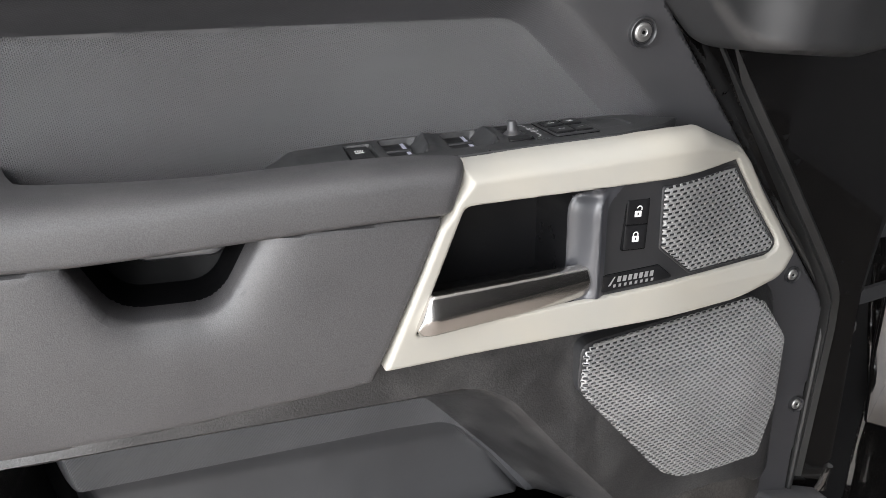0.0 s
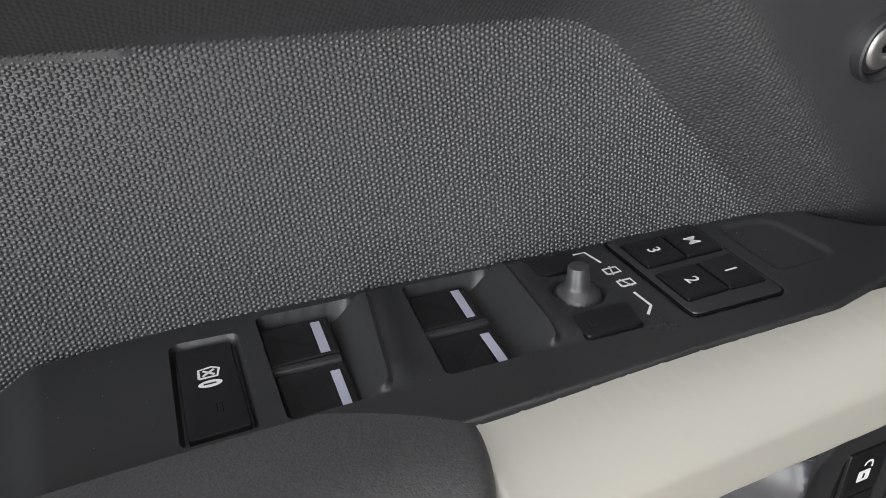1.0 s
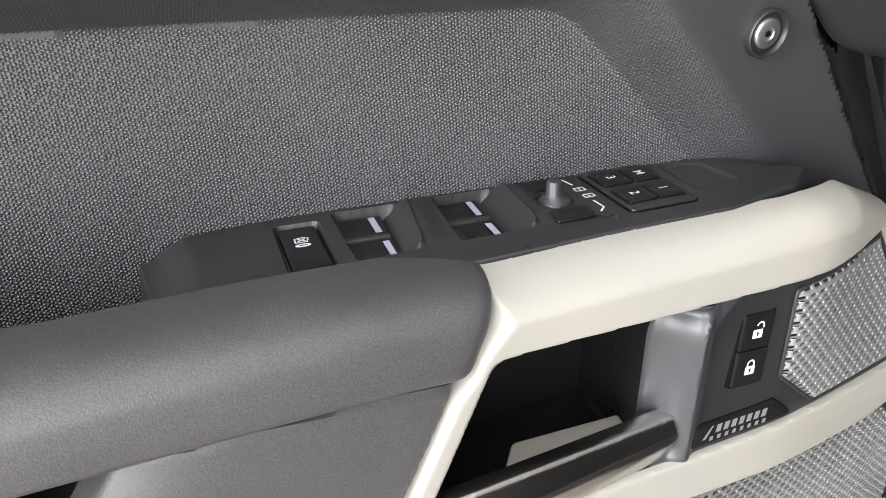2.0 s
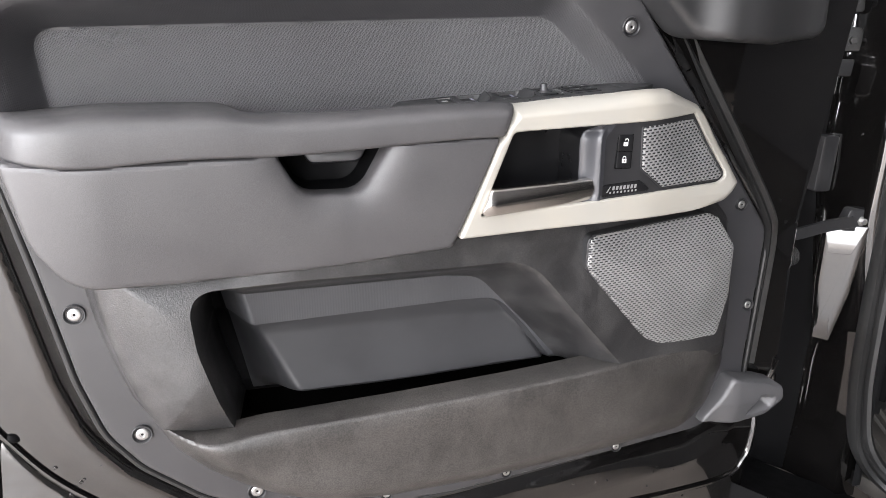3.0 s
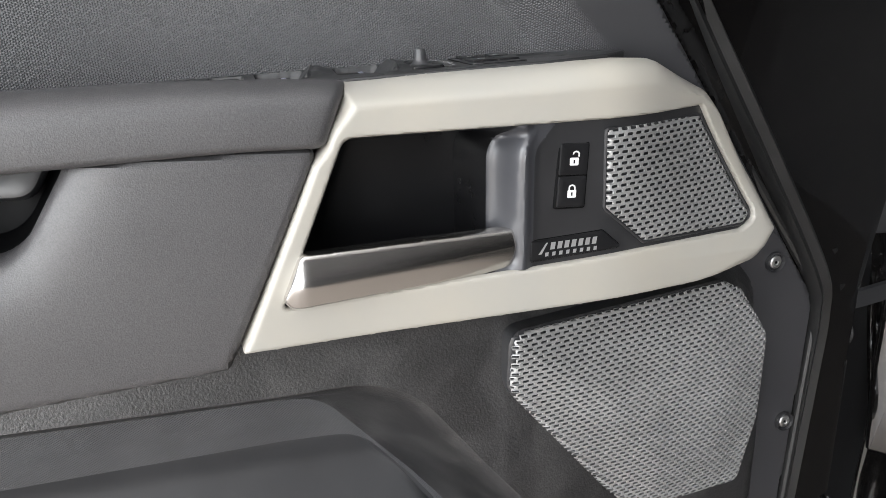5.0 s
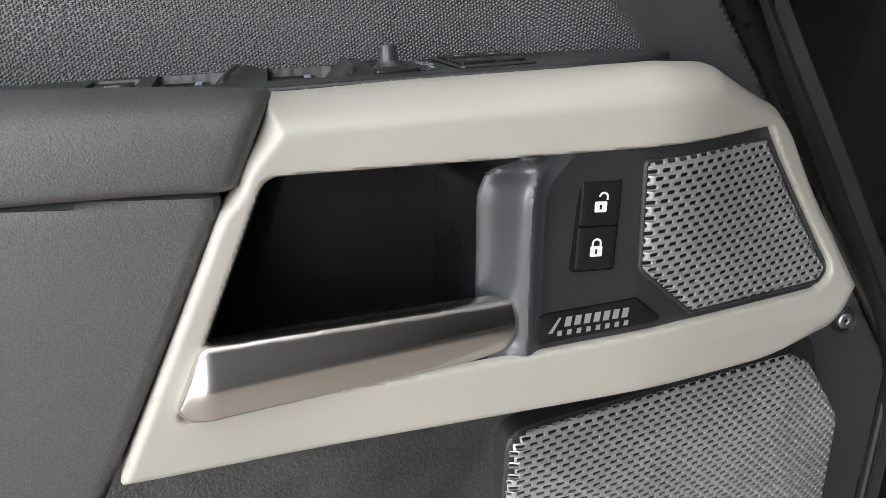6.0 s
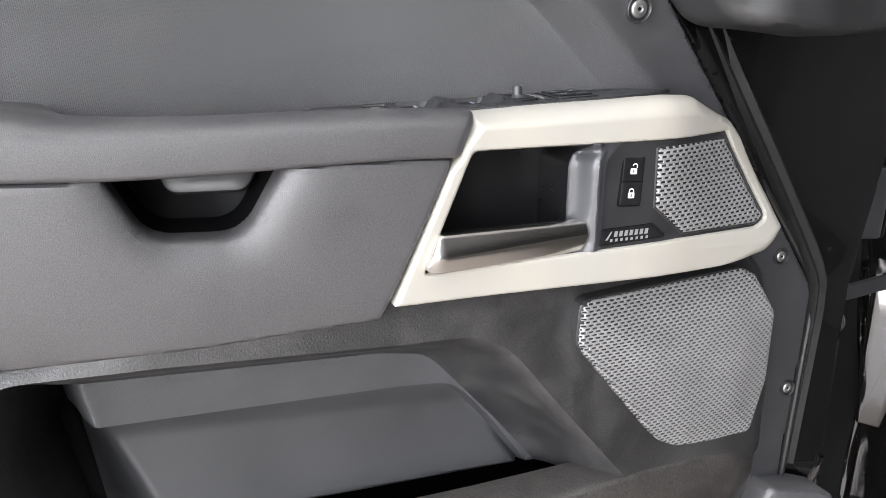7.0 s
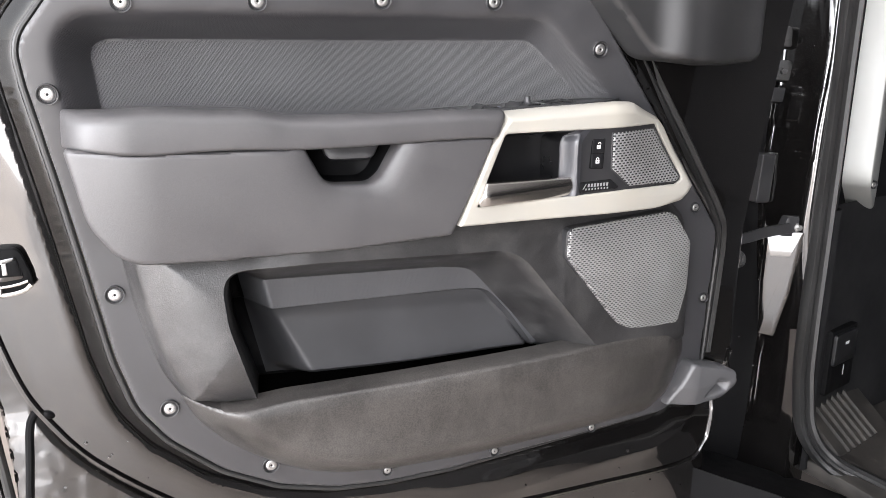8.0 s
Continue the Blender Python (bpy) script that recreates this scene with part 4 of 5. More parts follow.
def child_signs(b, fr, h):
    sq = [(-0.0034, 0.0052), (0.0026, 0.0052), (0.0034, 0.0092), (0.0010, 0.0106), (-0.0034, 0.0100), (-0.0034, 0.0052)]
    ribbon(b, fr, sq, 0.0010, h, 1)
    ribbon(b, fr, [(-0.0022, 0.0062), (0.0018, 0.0092)], 0.0010, h, 1)
    ribbon(b, fr, [(0.0018, 0.0062), (-0.0020, 0.0092)], 0.0010, h, 1)
    ov = [(0.0040 * math.cos(a), 0.0016 + 0.0019 * math.sin(a)) for a in np.linspace(0, 2 * math.pi, 17)]
    b.add(lift(fr, ov[:-1], h), [tuple(range(16))], 1)
    b.add(lift(fr, [(-0.0022, 0.0012), (0.0020, 0.0012), (0.0020, 0.0020), (-0.0022, 0.0020)], h + 0.00005), [(0, 1, 2, 3)], 0)
    ribbon(b, fr, [(0.0010, -0.0095), (0.0010, -0.0140), (0.0028, -0.0140), (0.0028, -0.0095), (0.0010, -0.0095)], 0.0003, h, 2)


key("child_lock_button", [(-0.0020, -0.0026), (0.0166, -0.0056), (0.0133, -0.0523), (-0.0059, -0.0506)], 0.0012, -0.002, 0.0036, "black rocker button with white window signs", 0.0045, 0.0008, child_signs)
SW = [[(0.0275, -0.0004), (0.0533, -0.0045), (0.0508, -0.0269), (0.0259, -0.0245)], [(0.0257, -0.0298), (0.0503, -0.0322), (0.0476, -0.0579), (0.0242, -0.0554)],
      [(0.0839, -0.0079), (0.1071, -0.0119), (0.1047, -0.0339), (0.0803, -0.0308)], [(0.0798, -0.0363), (0.1042, -0.0388), (0.1008, -0.0641), (0.0768, -0.0611)]]
BARS = [[(0.0459, -0.0055), (0.0494, -0.0060), (0.0474, -0.0256), (0.0440, -0.0251)], [(0.0435, -0.0362), (0.0468, -0.0367), (0.0447, -0.0561), (0.0416, -0.0555)],
        [(0.1005, -0.0126), (0.1039, -0.0131), (0.1015, -0.0321), (0.0982, -0.0317)], [(0.0974, -0.0428), (0.1008, -0.0434), (0.0990, -0.0623), (0.0956, -0.0618)]]
for corners, bar in zip(SW, BARS):
    def strip(b, fr, h, bar=bar):
        b.add(lift(fr, local(fr, bar, 0.0045), h + 0.0002), [(0, 1, 2, 3)], 1)
    key("window_switch", corners, 0.001, -0.004, 0.0022, "black rocker switch with a pale marker bar", 0.0060, 0.0012, strip, 0.0012, [GLOSS, MARK])
for x0, y0, x1, y1 in ((0.0252, -0.0279, 0.0504, -0.0300), (0.0799, -0.0338, 0.1045, -0.0370)):
    rib = Build()
    fr = on_deck((x0 + x1) / 2, (y0 + y1) / 2, 0.006)
    slab(rib, fr, rounded([(-0.0122, -0.0018, 0.001), (0.0122, -0.0022, 0.001), (0.0122, 0.0014, 0.001), (-0.0122, 0.0018, 0.001)], 3), -0.002, 0.0034, 0.001)
    part("divider", rib, BLACK, switch_panel)


def tick(b, fr, h):
    ribbon(b, fr, [(-0.0070, 0.0008), (-0.0070, -0.0020), (-0.0050, -0.0020)], 0.0003, h, 1)


for corners in ([(0.1307, -0.0139), (0.1522, -0.0172), (0.1496, -0.0292), (0.1289, -0.0266)], [(0.1277, -0.0546), (0.1500, -0.0569), (0.1468, -0.0711), (0.1258, -0.0683)]):
    key("mirror_button", corners, 0.0015, -0.001, 0.0015, "flat black mirror selector button", bevel=0.0005, prints=tick, mats=[GLOSS, SATIN], gap=0.0003)
knob = Build()
lathe(knob, on_deck(*KNOB_AT, 0.0035), [(0.0094, 0.0), (0.0090, 0.0028), (0.0076, 0.0044), (0.0056, 0.0056), (0.0046, 0.0075), (0.0041, 0.0140), (0.0036, 0.0148), (0.0024, 0.0150)], 32)
part("mirror_knob", knob, BLACK_KNOB, switch_panel, "grey joystick knob for the mirrors")
signs = Build()
fr = on_deck(0.1583, -0.0403)
for pts in ([(0.1524, -0.0187), (0.1577, -0.0194), (0.1589, -0.0292)], [(0.1571, -0.0525), (0.1571, -0.0625), (0.1526, -0.0665)]):
    ribbon(signs, fr, local(fr, pts), 0.0011, 0.0002, 0)
for cx, cy, d in ((0.1589, -0.0360, 1), (0.1586, -0.0457, -1)):
    box = [(cx - 0.0028, cy - 0.0018), (cx + 0.0028, cy - 0.0022), (cx + 0.0030, cy + 0.0016), (cx - 0.0026, cy + 0.0022), (cx - 0.0028, cy - 0.0018)]
    ribbon(signs, fr, local(fr, box), 0.0012, 0.0002, 0)
    ribbon(signs, fr, local(fr, [(cx - 0.001, cy - 0.003 * d), (cx, cy), (cx + 0.001, cy + 0.003 * d)]), 0.0007, 0.0002, 0)
part("mirror_signs", signs, WHITE, switch_panel, "white printed mirror signs")
key("memory_pad", [(0.1692, -0.0170), (0.2094, -0.0200), (0.2050, -0.0792), (0.1661, -0.0751)], 0.003, -0.002, 0.0009, "black raised pad under the memory keys", 0.0, 0.0006, None, 0.0, [BLACK, BLACK], 0.0003)
for text, corners in (("3", [(0.1723, -0.0242), (0.1900, -0.0260), (0.1883, -0.0443), (0.1713, -0.0427)]), ("M", [(0.1910, -0.0261), (0.2073, -0.0273), (0.2051, -0.0459), (0.1894, -0.0444)]),
                      ("2", [(0.1706, -0.0486), (0.1879, -0.0499), (0.1868, -0.0690), (0.1696, -0.0679)]), ("1", [(0.1889, -0.0500), (0.2046, -0.0511), (0.2028, -0.0710), (0.1878, -0.0693)])):
    def digit(b, fr, h, text=text):
        print_text(b, fr, text, 0.0078, h, -86, 1)
    key("memory_button", corners, 0.0006, -0.001, 0.0022, "square black memory key with a white sign", 0.0, 0.0005, digit, gap=0.0011)

dust = Build()
rng = random.Random(11)
for _ in range(60):
    px, py = rng.uniform(-0.05, 0.25), rng.uniform(-0.07, 0.0)
    if signed(inset(SWITCH, 0.004), np.array([px]), np.array([py - 0.12 * (px - 0.1)]))[0] > 0:
        continue
    py -= 0.12 * (px - 0.1)
    r = rng.uniform(0.00010, 0.00024)
    z = float(deck_height(np.array([px]), np.array([py]))[0])
    fr = frame_at((px, py, z + 0.0001), ALONG, DECK_N)
    lathe(dust, fr, [(r, 0.0), (r * 0.6, r * 0.5)], 5)
tagged(part("dust_specks", dust, PALE, switch_panel, "tiny pale dust specks"), kind="stuff")

# ---- door shell, seal and sail trim ----
SHELL = rounded([(-0.62, 1.26, 0.02), (-0.635, 1.0, 0.3), (-0.645, 0.75, 0.2), (-0.640, 0.60, 0.2), (-0.622, 0.46, 0.1), (-0.60, 0.20, 0.04), (0.60, 0.150, 0.03), (0.640, 0.20, 0.03), (0.634, 0.40, 0.08),
                 (0.630, 0.55, 0.05), (0.628, 0.77, 0.1), (0.632, 0.95, 0.1), (0.632, 1.26, 0.02)], 8)


BEAD = [(-0.622, 1.26), (-0.640, 1.0), (-0.648, 0.85), (-0.640, 0.735), (-0.608, 0.615), (-0.570, 0.541), (-0.500, 0.458), (-0.356, 0.355), (-0.20, 0.302), (0.0, 0.283), (0.13, 0.281), (0.357, 0.292), (0.56, 0.306),
        (0.608, 0.340), (0.622, 0.395), (0.624, 0.55)]
bead_line = spline([(a, 0, b) for a, b in BEAD], 6)
CREASE = np.vstack([bead_line[:, [0, 2]], [(0.70, 0.60), (0.70, 1.30), (-0.622, 1.30)]])


def shell_height(x, z):
    s = signed(CARD_EDGE, x, z)
    rear = 0.012 + 0.040 * smooth(0.006, 0.012, s) - 0.014 * smooth(0.012, 0.045, s) + 0.008 * smooth(0.05, 0.12, s)
    rear = rear - 0.32 * np.clip(s - 0.035, 0, 0.06) * smooth(-0.15, 0.12, x) * smooth(0.48, 0.40, z)
    fore = 0.008 + 0.004 * smooth(0.006, 0.016, s)
    t = smooth(0.12, 0.30, x) * smooth(0.42, 0.55, z)
    y = rear * (1 - t) + fore * t + 0.024 * smooth(-0.006, 0.006, signed(CREASE, x, z))
    y = y + 0.13 * (z - 0.56) * smooth(0.0, 0.02, signed(CREASE, x, z)) * smooth(0.60, 0.52, z) * smooth(0.2, 0.0, x)
    return y + skin(x, z) * (0.4 + 0.6 * t)


CE, CR = (lambda x, z: signed(CARD_EDGE, x, z)), (lambda x, z: signed(CREASE, x, z))
sh = relief(SHELL, shell_height, 0.004, 0.05, 0.006, [inset(CARD_EDGE, 0.012)], hole_edge=0.0, levels=[(CE, 0.006), (CE, 0.012), (CE, 0.045), (CR, -0.006), (CR, 0.006)])
sh_me = sh.mesh("door_shell", [PAINT, PRESSED])
repaint(sh_me, lambda x, z: (signed(CREASE, x, z) > 0.004) & (x < 0.2))
shell = part("door_shell", sh_me, None, door, "glossy black painted inner door shell")
outer = Build()
slab(outer, frame_at((0, 0.118, 0), (1, 0, 0), (0, -1, 0)), inset(SHELL, 0.006), -0.04, 0.0, 0.008)
part("outer_skin", outer, PAINT, door, "glossy black painted outer door skin")
bead_b = Build()
bead_path = bead_line.copy()
bead_path[:, 1] = shell_height(bead_path[:, 0], bead_path[:, 2]) - 0.012
sweep(bead_b, bead_path, ring(0.0055, 10))
part("shell_bead", bead_b, PAINT, shell, "raised painted bead round the shell")
edge_b = Build()
sweep(edge_b, spline([(0.632, 0.0, 1.25), (0.632, 0.0, 0.95), (0.629, 0.004, 0.77), (0.632, 0.008, 0.55), (0.640, 0.010, 0.50)]), ring(0.006, 10))
part("front_edge", edge_b, PAINT, shell)

rim = inset(CARD_EDGE, -0.007)
rim_y = shell_height(rim[:, 0], rim[:, 1])
seal_b = Build()
sweep(seal_b, [(a, y - 0.004, b) for (a, b), y in zip(rim, rim_y)], ring(0.0045, 10), closed=True)
part("card_seal", seal_b, RUBBER, door, "thin black rubber edge seal")

# outer skin's folded edge and rubber lip at the rear
hem = Build()
edge_path = spline([(-0.632, 0.055, 1.25), (-0.645, 0.058, 1.0), (-0.655, 0.06, 0.75), (-0.650, 0.06, 0.60), (-0.632, 0.06, 0.45), (-0.612, 0.06, 0.30)])
sweep(hem, edge_path, ring(0.007, 10))
part("hem", hem, RUBBER, door, "black rubber lip along the door's rear edge")
hem2 = Build()
sweep(hem2, edge_path + np.array([-0.014, 0.012, 0]), ring(0.006, 10))
part("hem", hem2, PAINT, door)

# latch: flush black slabs stand in for recess shade, with a bright lever and lower lip
latch = Build()
fr = frame_at((-0.596, 0.028, 0.767), (1, 0, -0.05), (0.05, -1, 0))
outer = rounded([(-0.027, 0.031, 0.006), (0.006, 0.036, 0.016), (0.021, 0.000, 0.02), (0.024, -0.016, 0.008), (0.004, -0.030, 0.012), (-0.018, -0.035, 0.006), (-0.021, -0.012, 0.004)])
slab(latch, fr, outer, -0.02, 0.0010, 0.0006, 1)
plate_edge = rounded([(-0.019, 0.019, 0.003), (0.003, 0.024, 0.004), (0.013, -0.006, 0.004), (-0.017, -0.012, 0.004)])
slab(latch, fr, plate_edge, -0.004, 0.0026, 0.0008, 0)
slab(latch, fr, rounded([(-0.0165, 0.013, 0.001), (0.0035, 0.0185, 0.001), (0.0095, -0.0025, 0.001), (-0.0170, -0.0045, 0.001)]), -0.004, 0.0031, 0.0002, 1)
part("latch", latch, [PAINT, HOLLOW], door, "door latch in the rear edge")
lever = Build()
slab(lever, fr, rounded([(-0.0140, 0.0140, 0.001), (-0.0085, 0.0155, 0.001), (-0.0065, -0.001, 0.001), (-0.0130, -0.002, 0.001)]), 0, 0.0042, 0.0010)
part("latch_lever", lever, STEEL, door, "zinc latch lever")
lip = Build()
lip_line = [fr[0] + fr[1] * a + fr[2] * b + fr[3] * 0.0035 for a, b in spline([(-0.0165, -0.0195, 0), (-0.0145, -0.0285, 0), (0.002, -0.0265, 0), (0.0150, -0.0215, 0), (0.0215, -0.0145, 0)], 5)[:, :2]]
sweep(lip, lip_line, ring(0.0034, 10))
sweep(lip, [fr[0] + fr[1] * a + fr[2] * b + fr[3] * 0.003 for a, b in ((-0.0165, -0.0185), (-0.004, -0.0165), (0.008, -0.0135), (0.0175, -0.0095))], ring(0.0024, 8))
part("latch_lip", lip, CHROME, door, "bright lower lip of the latch")

# water drops left on the lower shell
CLEAR = material("clear_water", (1, 1, 1), 0.02)
CLEAR.node_tree.nodes["Principled BSDF"].inputs["Transmission Weight"].default_value = 1.0
drops = Build()
rng = random.Random(4)
for _ in range(70):
    dx, dz = (rng.uniform(-0.61, -0.42), rng.uniform(0.26, 0.50)) if rng.random() < 0.7 else (rng.uniform(0.2, 0.6), rng.uniform(0.24, 0.36))
    r = rng.choice([0.0012, 0.0016, 0.0022, 0.0032])
    y = float(shell_height(np.array([dx]), np.array([dz]))[0])
    lathe(drops, frame_at((dx, y, dz), (1, 0, 0), (0, -1, 0)), [(r, -0.0003), (r * 0.92, r * 0.28), (r * 0.6, r * 0.48), (r * 0.15, r * 0.55)], 10)
tagged(part("water_drops", drops, CLEAR, shell, "small clear water drops"), kind="stuff")

# black line along a pressed groove in the lower rear corner
press = Build()
rib_line = spline([(-0.606, 0, 0.30), (-0.603, 0, 0.40), (-0.599, 0, 0.475), (-0.597, 0, 0.518), (-0.592, 0, 0.540), (-0.578, 0, 0.552), (-0.564, 0, 0.548), (-0.556, 0, 0.538)])
rib_line[:, 1] = shell_height(rib_line[:, 0], rib_line[:, 2]) - 0.001 + 0.012 * smooth(-0.570, -0.557, rib_line[:, 0])
sweep(press, rib_line, ring(0.0060, 10))
part("pressed_rib", press, HOLLOW, shell, "black line along the pressed groove in the lower rear corner")

# diagonal weatherstrip in front of the card
strip_b = Build()
line = spline([(0.300, -0.060, 1.22), (0.322, -0.048, 1.139), (0.372, -0.040, 1.065), (0.468, -0.034, 0.935), (0.548, -0.028, 0.822), (0.568, -0.020, 0.775), (0.572, -0.014, 0.70), (0.568, -0.01, 0.55)])
sweep(strip_b, line, [(-0.012, -0.012), (-0.010, 0.0), (-0.004, 0.006), (0.004, 0.003), (0.010, 0.007), (0.013, 0.0), (0.012, -0.012)])
part("weatherstrip", strip_b, RUBBER, door, "black weatherstrip along the front edge")

SAIL = rounded([(0.10, 1.32, 0), (0.225, 1.168, 0.04), (0.315, 1.084, 0.05), (0.43, 1.078, 0.2), (0.528, 1.088, 0.025), (0.530, 1.32, 0)], 9)
sail = relief(SAIL, lambda x, z: -0.125 - 0.02 * smooth(0.30, 0.36, x) + 0.03 * smooth(0.38, 0.50, x), 0.004, 0.06, 0.012)
part("mirror_sail", sail, SAIL_M, door, "dark grey plastic corner trim below the mirror")

# lower hinge-side plastic guide
guide = Build()
GUIDE = rounded([(0.462, 0.464, 0.004), (0.490, 0.515, 0.03), (0.503, 0.547, 0.012), (0.570, 0.534, 0.03), (0.604, 0.523, 0.012), (0.610, 0.498, 0.02), (0.580, 0.470, 0.03), (0.525, 0.461, 0.05)])
GHOLE = rounded([(0.563, 0.512, 0.006), (0.590, 0.505, 0.006), (0.584, 0.486, 0.008), (0.535, 0.475, 0.004)])
relief(GUIDE, lambda x, z: -0.046 + 0.018 * smooth(0.003, -0.012, signed(GHOLE, x, z)) - 0.012 * smooth(0.47, 0.52, x) + 0.2 * np.maximum(0, 0.50 - z), 0.0025, 0.04, 0.006, build=guide)
part("hinge_guide", guide, GUIDE_M, door, "grey plastic guide at the lower hinge corner")

# ---- car body: front pillar, hinge, seal, dash end and footwell ----
body = car


def wall_sheet(plan, z0, z1, nz=24, bend=None):
    b = Build()
    p = spline([(*q, 0) for q in plan], 6)
    verts, n = [], len(p)
    for k in range(nz + 1):
        z = z0 + (z1 - z0) * k / nz
        for q in p:
            dx, dy = bend(q, z) if bend else (0, 0)
            verts.append((q[0] + dx, q[1] + dy, z))
    return b.add(verts, [(k * n + i, k * n + i + 1, (k + 1) * n + i + 1, (k + 1) * n + i) for k in range(nz) for i in range(n - 1)])


def pillar_bend(q, z):
    """The pillar's face steps out below the hinge line."""
    low = float(smooth(0.70, 0.74, q[0])) * float(smooth(0.835, 0.79, q[0]))
    return ((0.035 * float(smooth(0.8, 0.5, z)) + 0.012 * float(smooth(0.95, 1.15, z))) * low,
            -0.25 * (min(max(q[0], 0.70), 0.77) - 0.70) * float(smooth(0.86, 0.76, z) * smooth(0.45, 0.6, z)) * float(smooth(0.81, 0.77, q[0])) + 0.008 * math.sin(11 * z) * low)


# Dull black in place of the gloss paint, which keeps the gap dark
gap = wall_sheet([(0.62, 0.42), (0.665, 0.26), (0.700, 0.205), (0.742, 0.165), (0.774, 0.118)], 0.22, 1.5, 60, pillar_bend)
part("hinge_face", gap, HOLLOW, body, "dull black pillar face in the hinge gap", 60)
pillar = wall_sheet([(0.772, 0.120), (0.780, 0.104), (0.796, 0.050), (0.804, 0.020), (0.815, 0.009), (0.845, 0.006), (0.88, 0.010)], 0.22, 1.5, 60, pillar_bend)
pillar_part = part("pillar", pillar, PAINT, body, "glossy black painted door pillar", 60)
wet = Build()
rng = random.Random(9)
spots = [v for v in pillar.v + gap.v if 0.70 < v[0] < 0.815 and 0.30 < v[2] < 1.30]
for _ in range(220):
    v = rng.choice(spots)
    r = rng.choice([0.0007, 0.0009, 0.0012, 0.0018])
    lathe(wet, frame_at((v[0] + rng.uniform(-0.004, 0.004), v[1] - 0.0005, v[2] + rng.uniform(-0.01, 0.01)), (1, 0, 0), (-0.6, -0.8, 0)), [(r, -0.001), (r * 0.92, r * 0.3), (r * 0.6, r * 0.5), (r * 0.15, r * 0.58)], 8)
tagged(part("water_drops", wet, CLEAR, pillar_part, "small clear water drops"), kind="stuff")
# Plate added to the pillar, angled to catch a bright reflection
panel = Build()
slab(panel, frame_at((0.783, 0.046, 0.655), (0.69, -0.705, 0), (-0.70, -0.69, -0.03)), rounded([(0.004, -0.115, 0.004), (0.024, -0.02, 0.05), (0.038, 0.112, 0.004), (-0.036, 0.108, 0.004), (-0.036, 0.0, 0.05), (-0.028, -0.112, 0.004)], 6), -0.02, 0.0, 0.004)
part("pillar_glint_plate", panel, PAINT, pillar_part, "glossy black plate added on the pillar for its bright reflection")
sl = Build()
seal_path = spline([(0.835, 0.0, 1.5), (0.834, 0.0, 1.1), (0.834, 0.0, 0.8), (0.834, 0.0, 0.55), (0.838, -0.003, 0.44), (0.852, -0.015, 0.345), (0.890, -0.05, 0.285), (0.935, -0.13, 0.262), (0.96, -0.4, 0.255), (0.97, -1.6, 0.255)])
sweep(sl, seal_path, [(-0.020, -0.01), (-0.020, 0.006), (-0.014, 0.014), (-0.007, 0.012), (-0.003, 0.004), (0.002, 0.006), (0.007, 0.016), (0.015, 0.017), (0.020, 0.008), (0.020, -0.01)], up=(-0.35, -0.94, 0.05))
part("door_opening_seal", sl, RUBBER, body, "ribbed black rubber door opening seal")
trim = wall_sheet([(0.858, -0.002), (0.882, 0.0), (0.90, 0.025), (0.94, 0.060), (1.02, 0.095), (1.15, 0.140), (1.6, 0.26)], 0.25, 0.812, 6)
part("kick_trim", trim, DARKTRIM, body, "charcoal footwell side trim")
dash = Build()
fr = frame_at((0.985, 0.03, 1.05), (0.80, 0.60, 0), (0.60, -0.80, 0))
slab(dash, fr, rounded([(-0.062, -0.185, 0.05), (0.20, -0.28, 0.05), (0.25, 0.4, 0.02), (-0.03, 0.4, 0.02)], 6), -0.05, 0.004, 0.006)
part("dash_end_panel", dash, PALE, body, "pale grey dashboard end panel")
dscrew = part("screw", screw_me, None, body)
dscrew.matrix_basis = Matrix.Translation((0.972, 0.013, 0.86)) @ Matrix.Diagonal((0.6, 1, 0.6, 1))
rel = Build()
fr = frame_at((1.043, 0.094, 0.479), (0.94, 0.34, 0), (0.34, -0.94, 0))
slab(rel, fr, rounded([(-0.064, -0.105, 0.006), (0.072, -0.105, 0.006), (0.072, 0.045, 0.006), (-0.064, 0.045, 0.006)]), -0.03, 0.004, 0.003, 2)
slab(rel, fr, rounded([(-0.056, -0.036, 0.008), (0.056, -0.036, 0.008), (0.058, 0.037, 0.008), (-0.056, 0.037, 0.008)]), -0.03, 0.012, 0.004)
ribbon(rel, fr, [(-0.010, 0.012), (0.010, 0.012)], 0.007, 0.0124, 1)
ribbon(rel, fr, [(0.014, -0.045), (0.014, -0.070)], 0.006, 0.006, 1)
part("release_lever", rel, [GLOSS, WHITE, HOLLOW], body, "black release lever with a white sign")
foot = Build()
slab(foot, frame_at((1.18, 0.0, 0.27), (1, 0, 0), (0, 0, 1)), rounded([(-0.30, -1.6, 0.02), (0.6, -1.6), (0.6, 0.5), (-0.30, 0.5, 0.02)]), -0.03, 0.0, 0.004)
part("footwell_floor", foot, MAT, body, "dusty dark rubber footwell mat")
for i in range(6):
    rb = Build()
    fr = frame_at((0.985 + 0.028 * i, 0.045 + 0.010 * i, 0.315), (0.94, 0.34, 0), (0.22, -0.62, 0.75))
    slab(rb, fr, rounded([(-0.004, -0.065, 0.002), (0.004, -0.065, 0.002), (0.004, 0.060, 0.002), (-0.004, 0.060, 0.002)], 3), -0.03, 0.004, 0.002)
    part("footrest_rib", rb, MAT, body)
rest = Build()
slab(rest, frame_at((1.05, 0.068, 0.313), (0.94, 0.34, 0), (0.22, -0.62, 0.75)), rounded([(-0.11, -0.09, 0.01), (0.16, -0.09, 0.01), (0.16, 0.075, 0.01), (-0.11, 0.075, 0.01)]), -0.03, -0.002, 0.004)
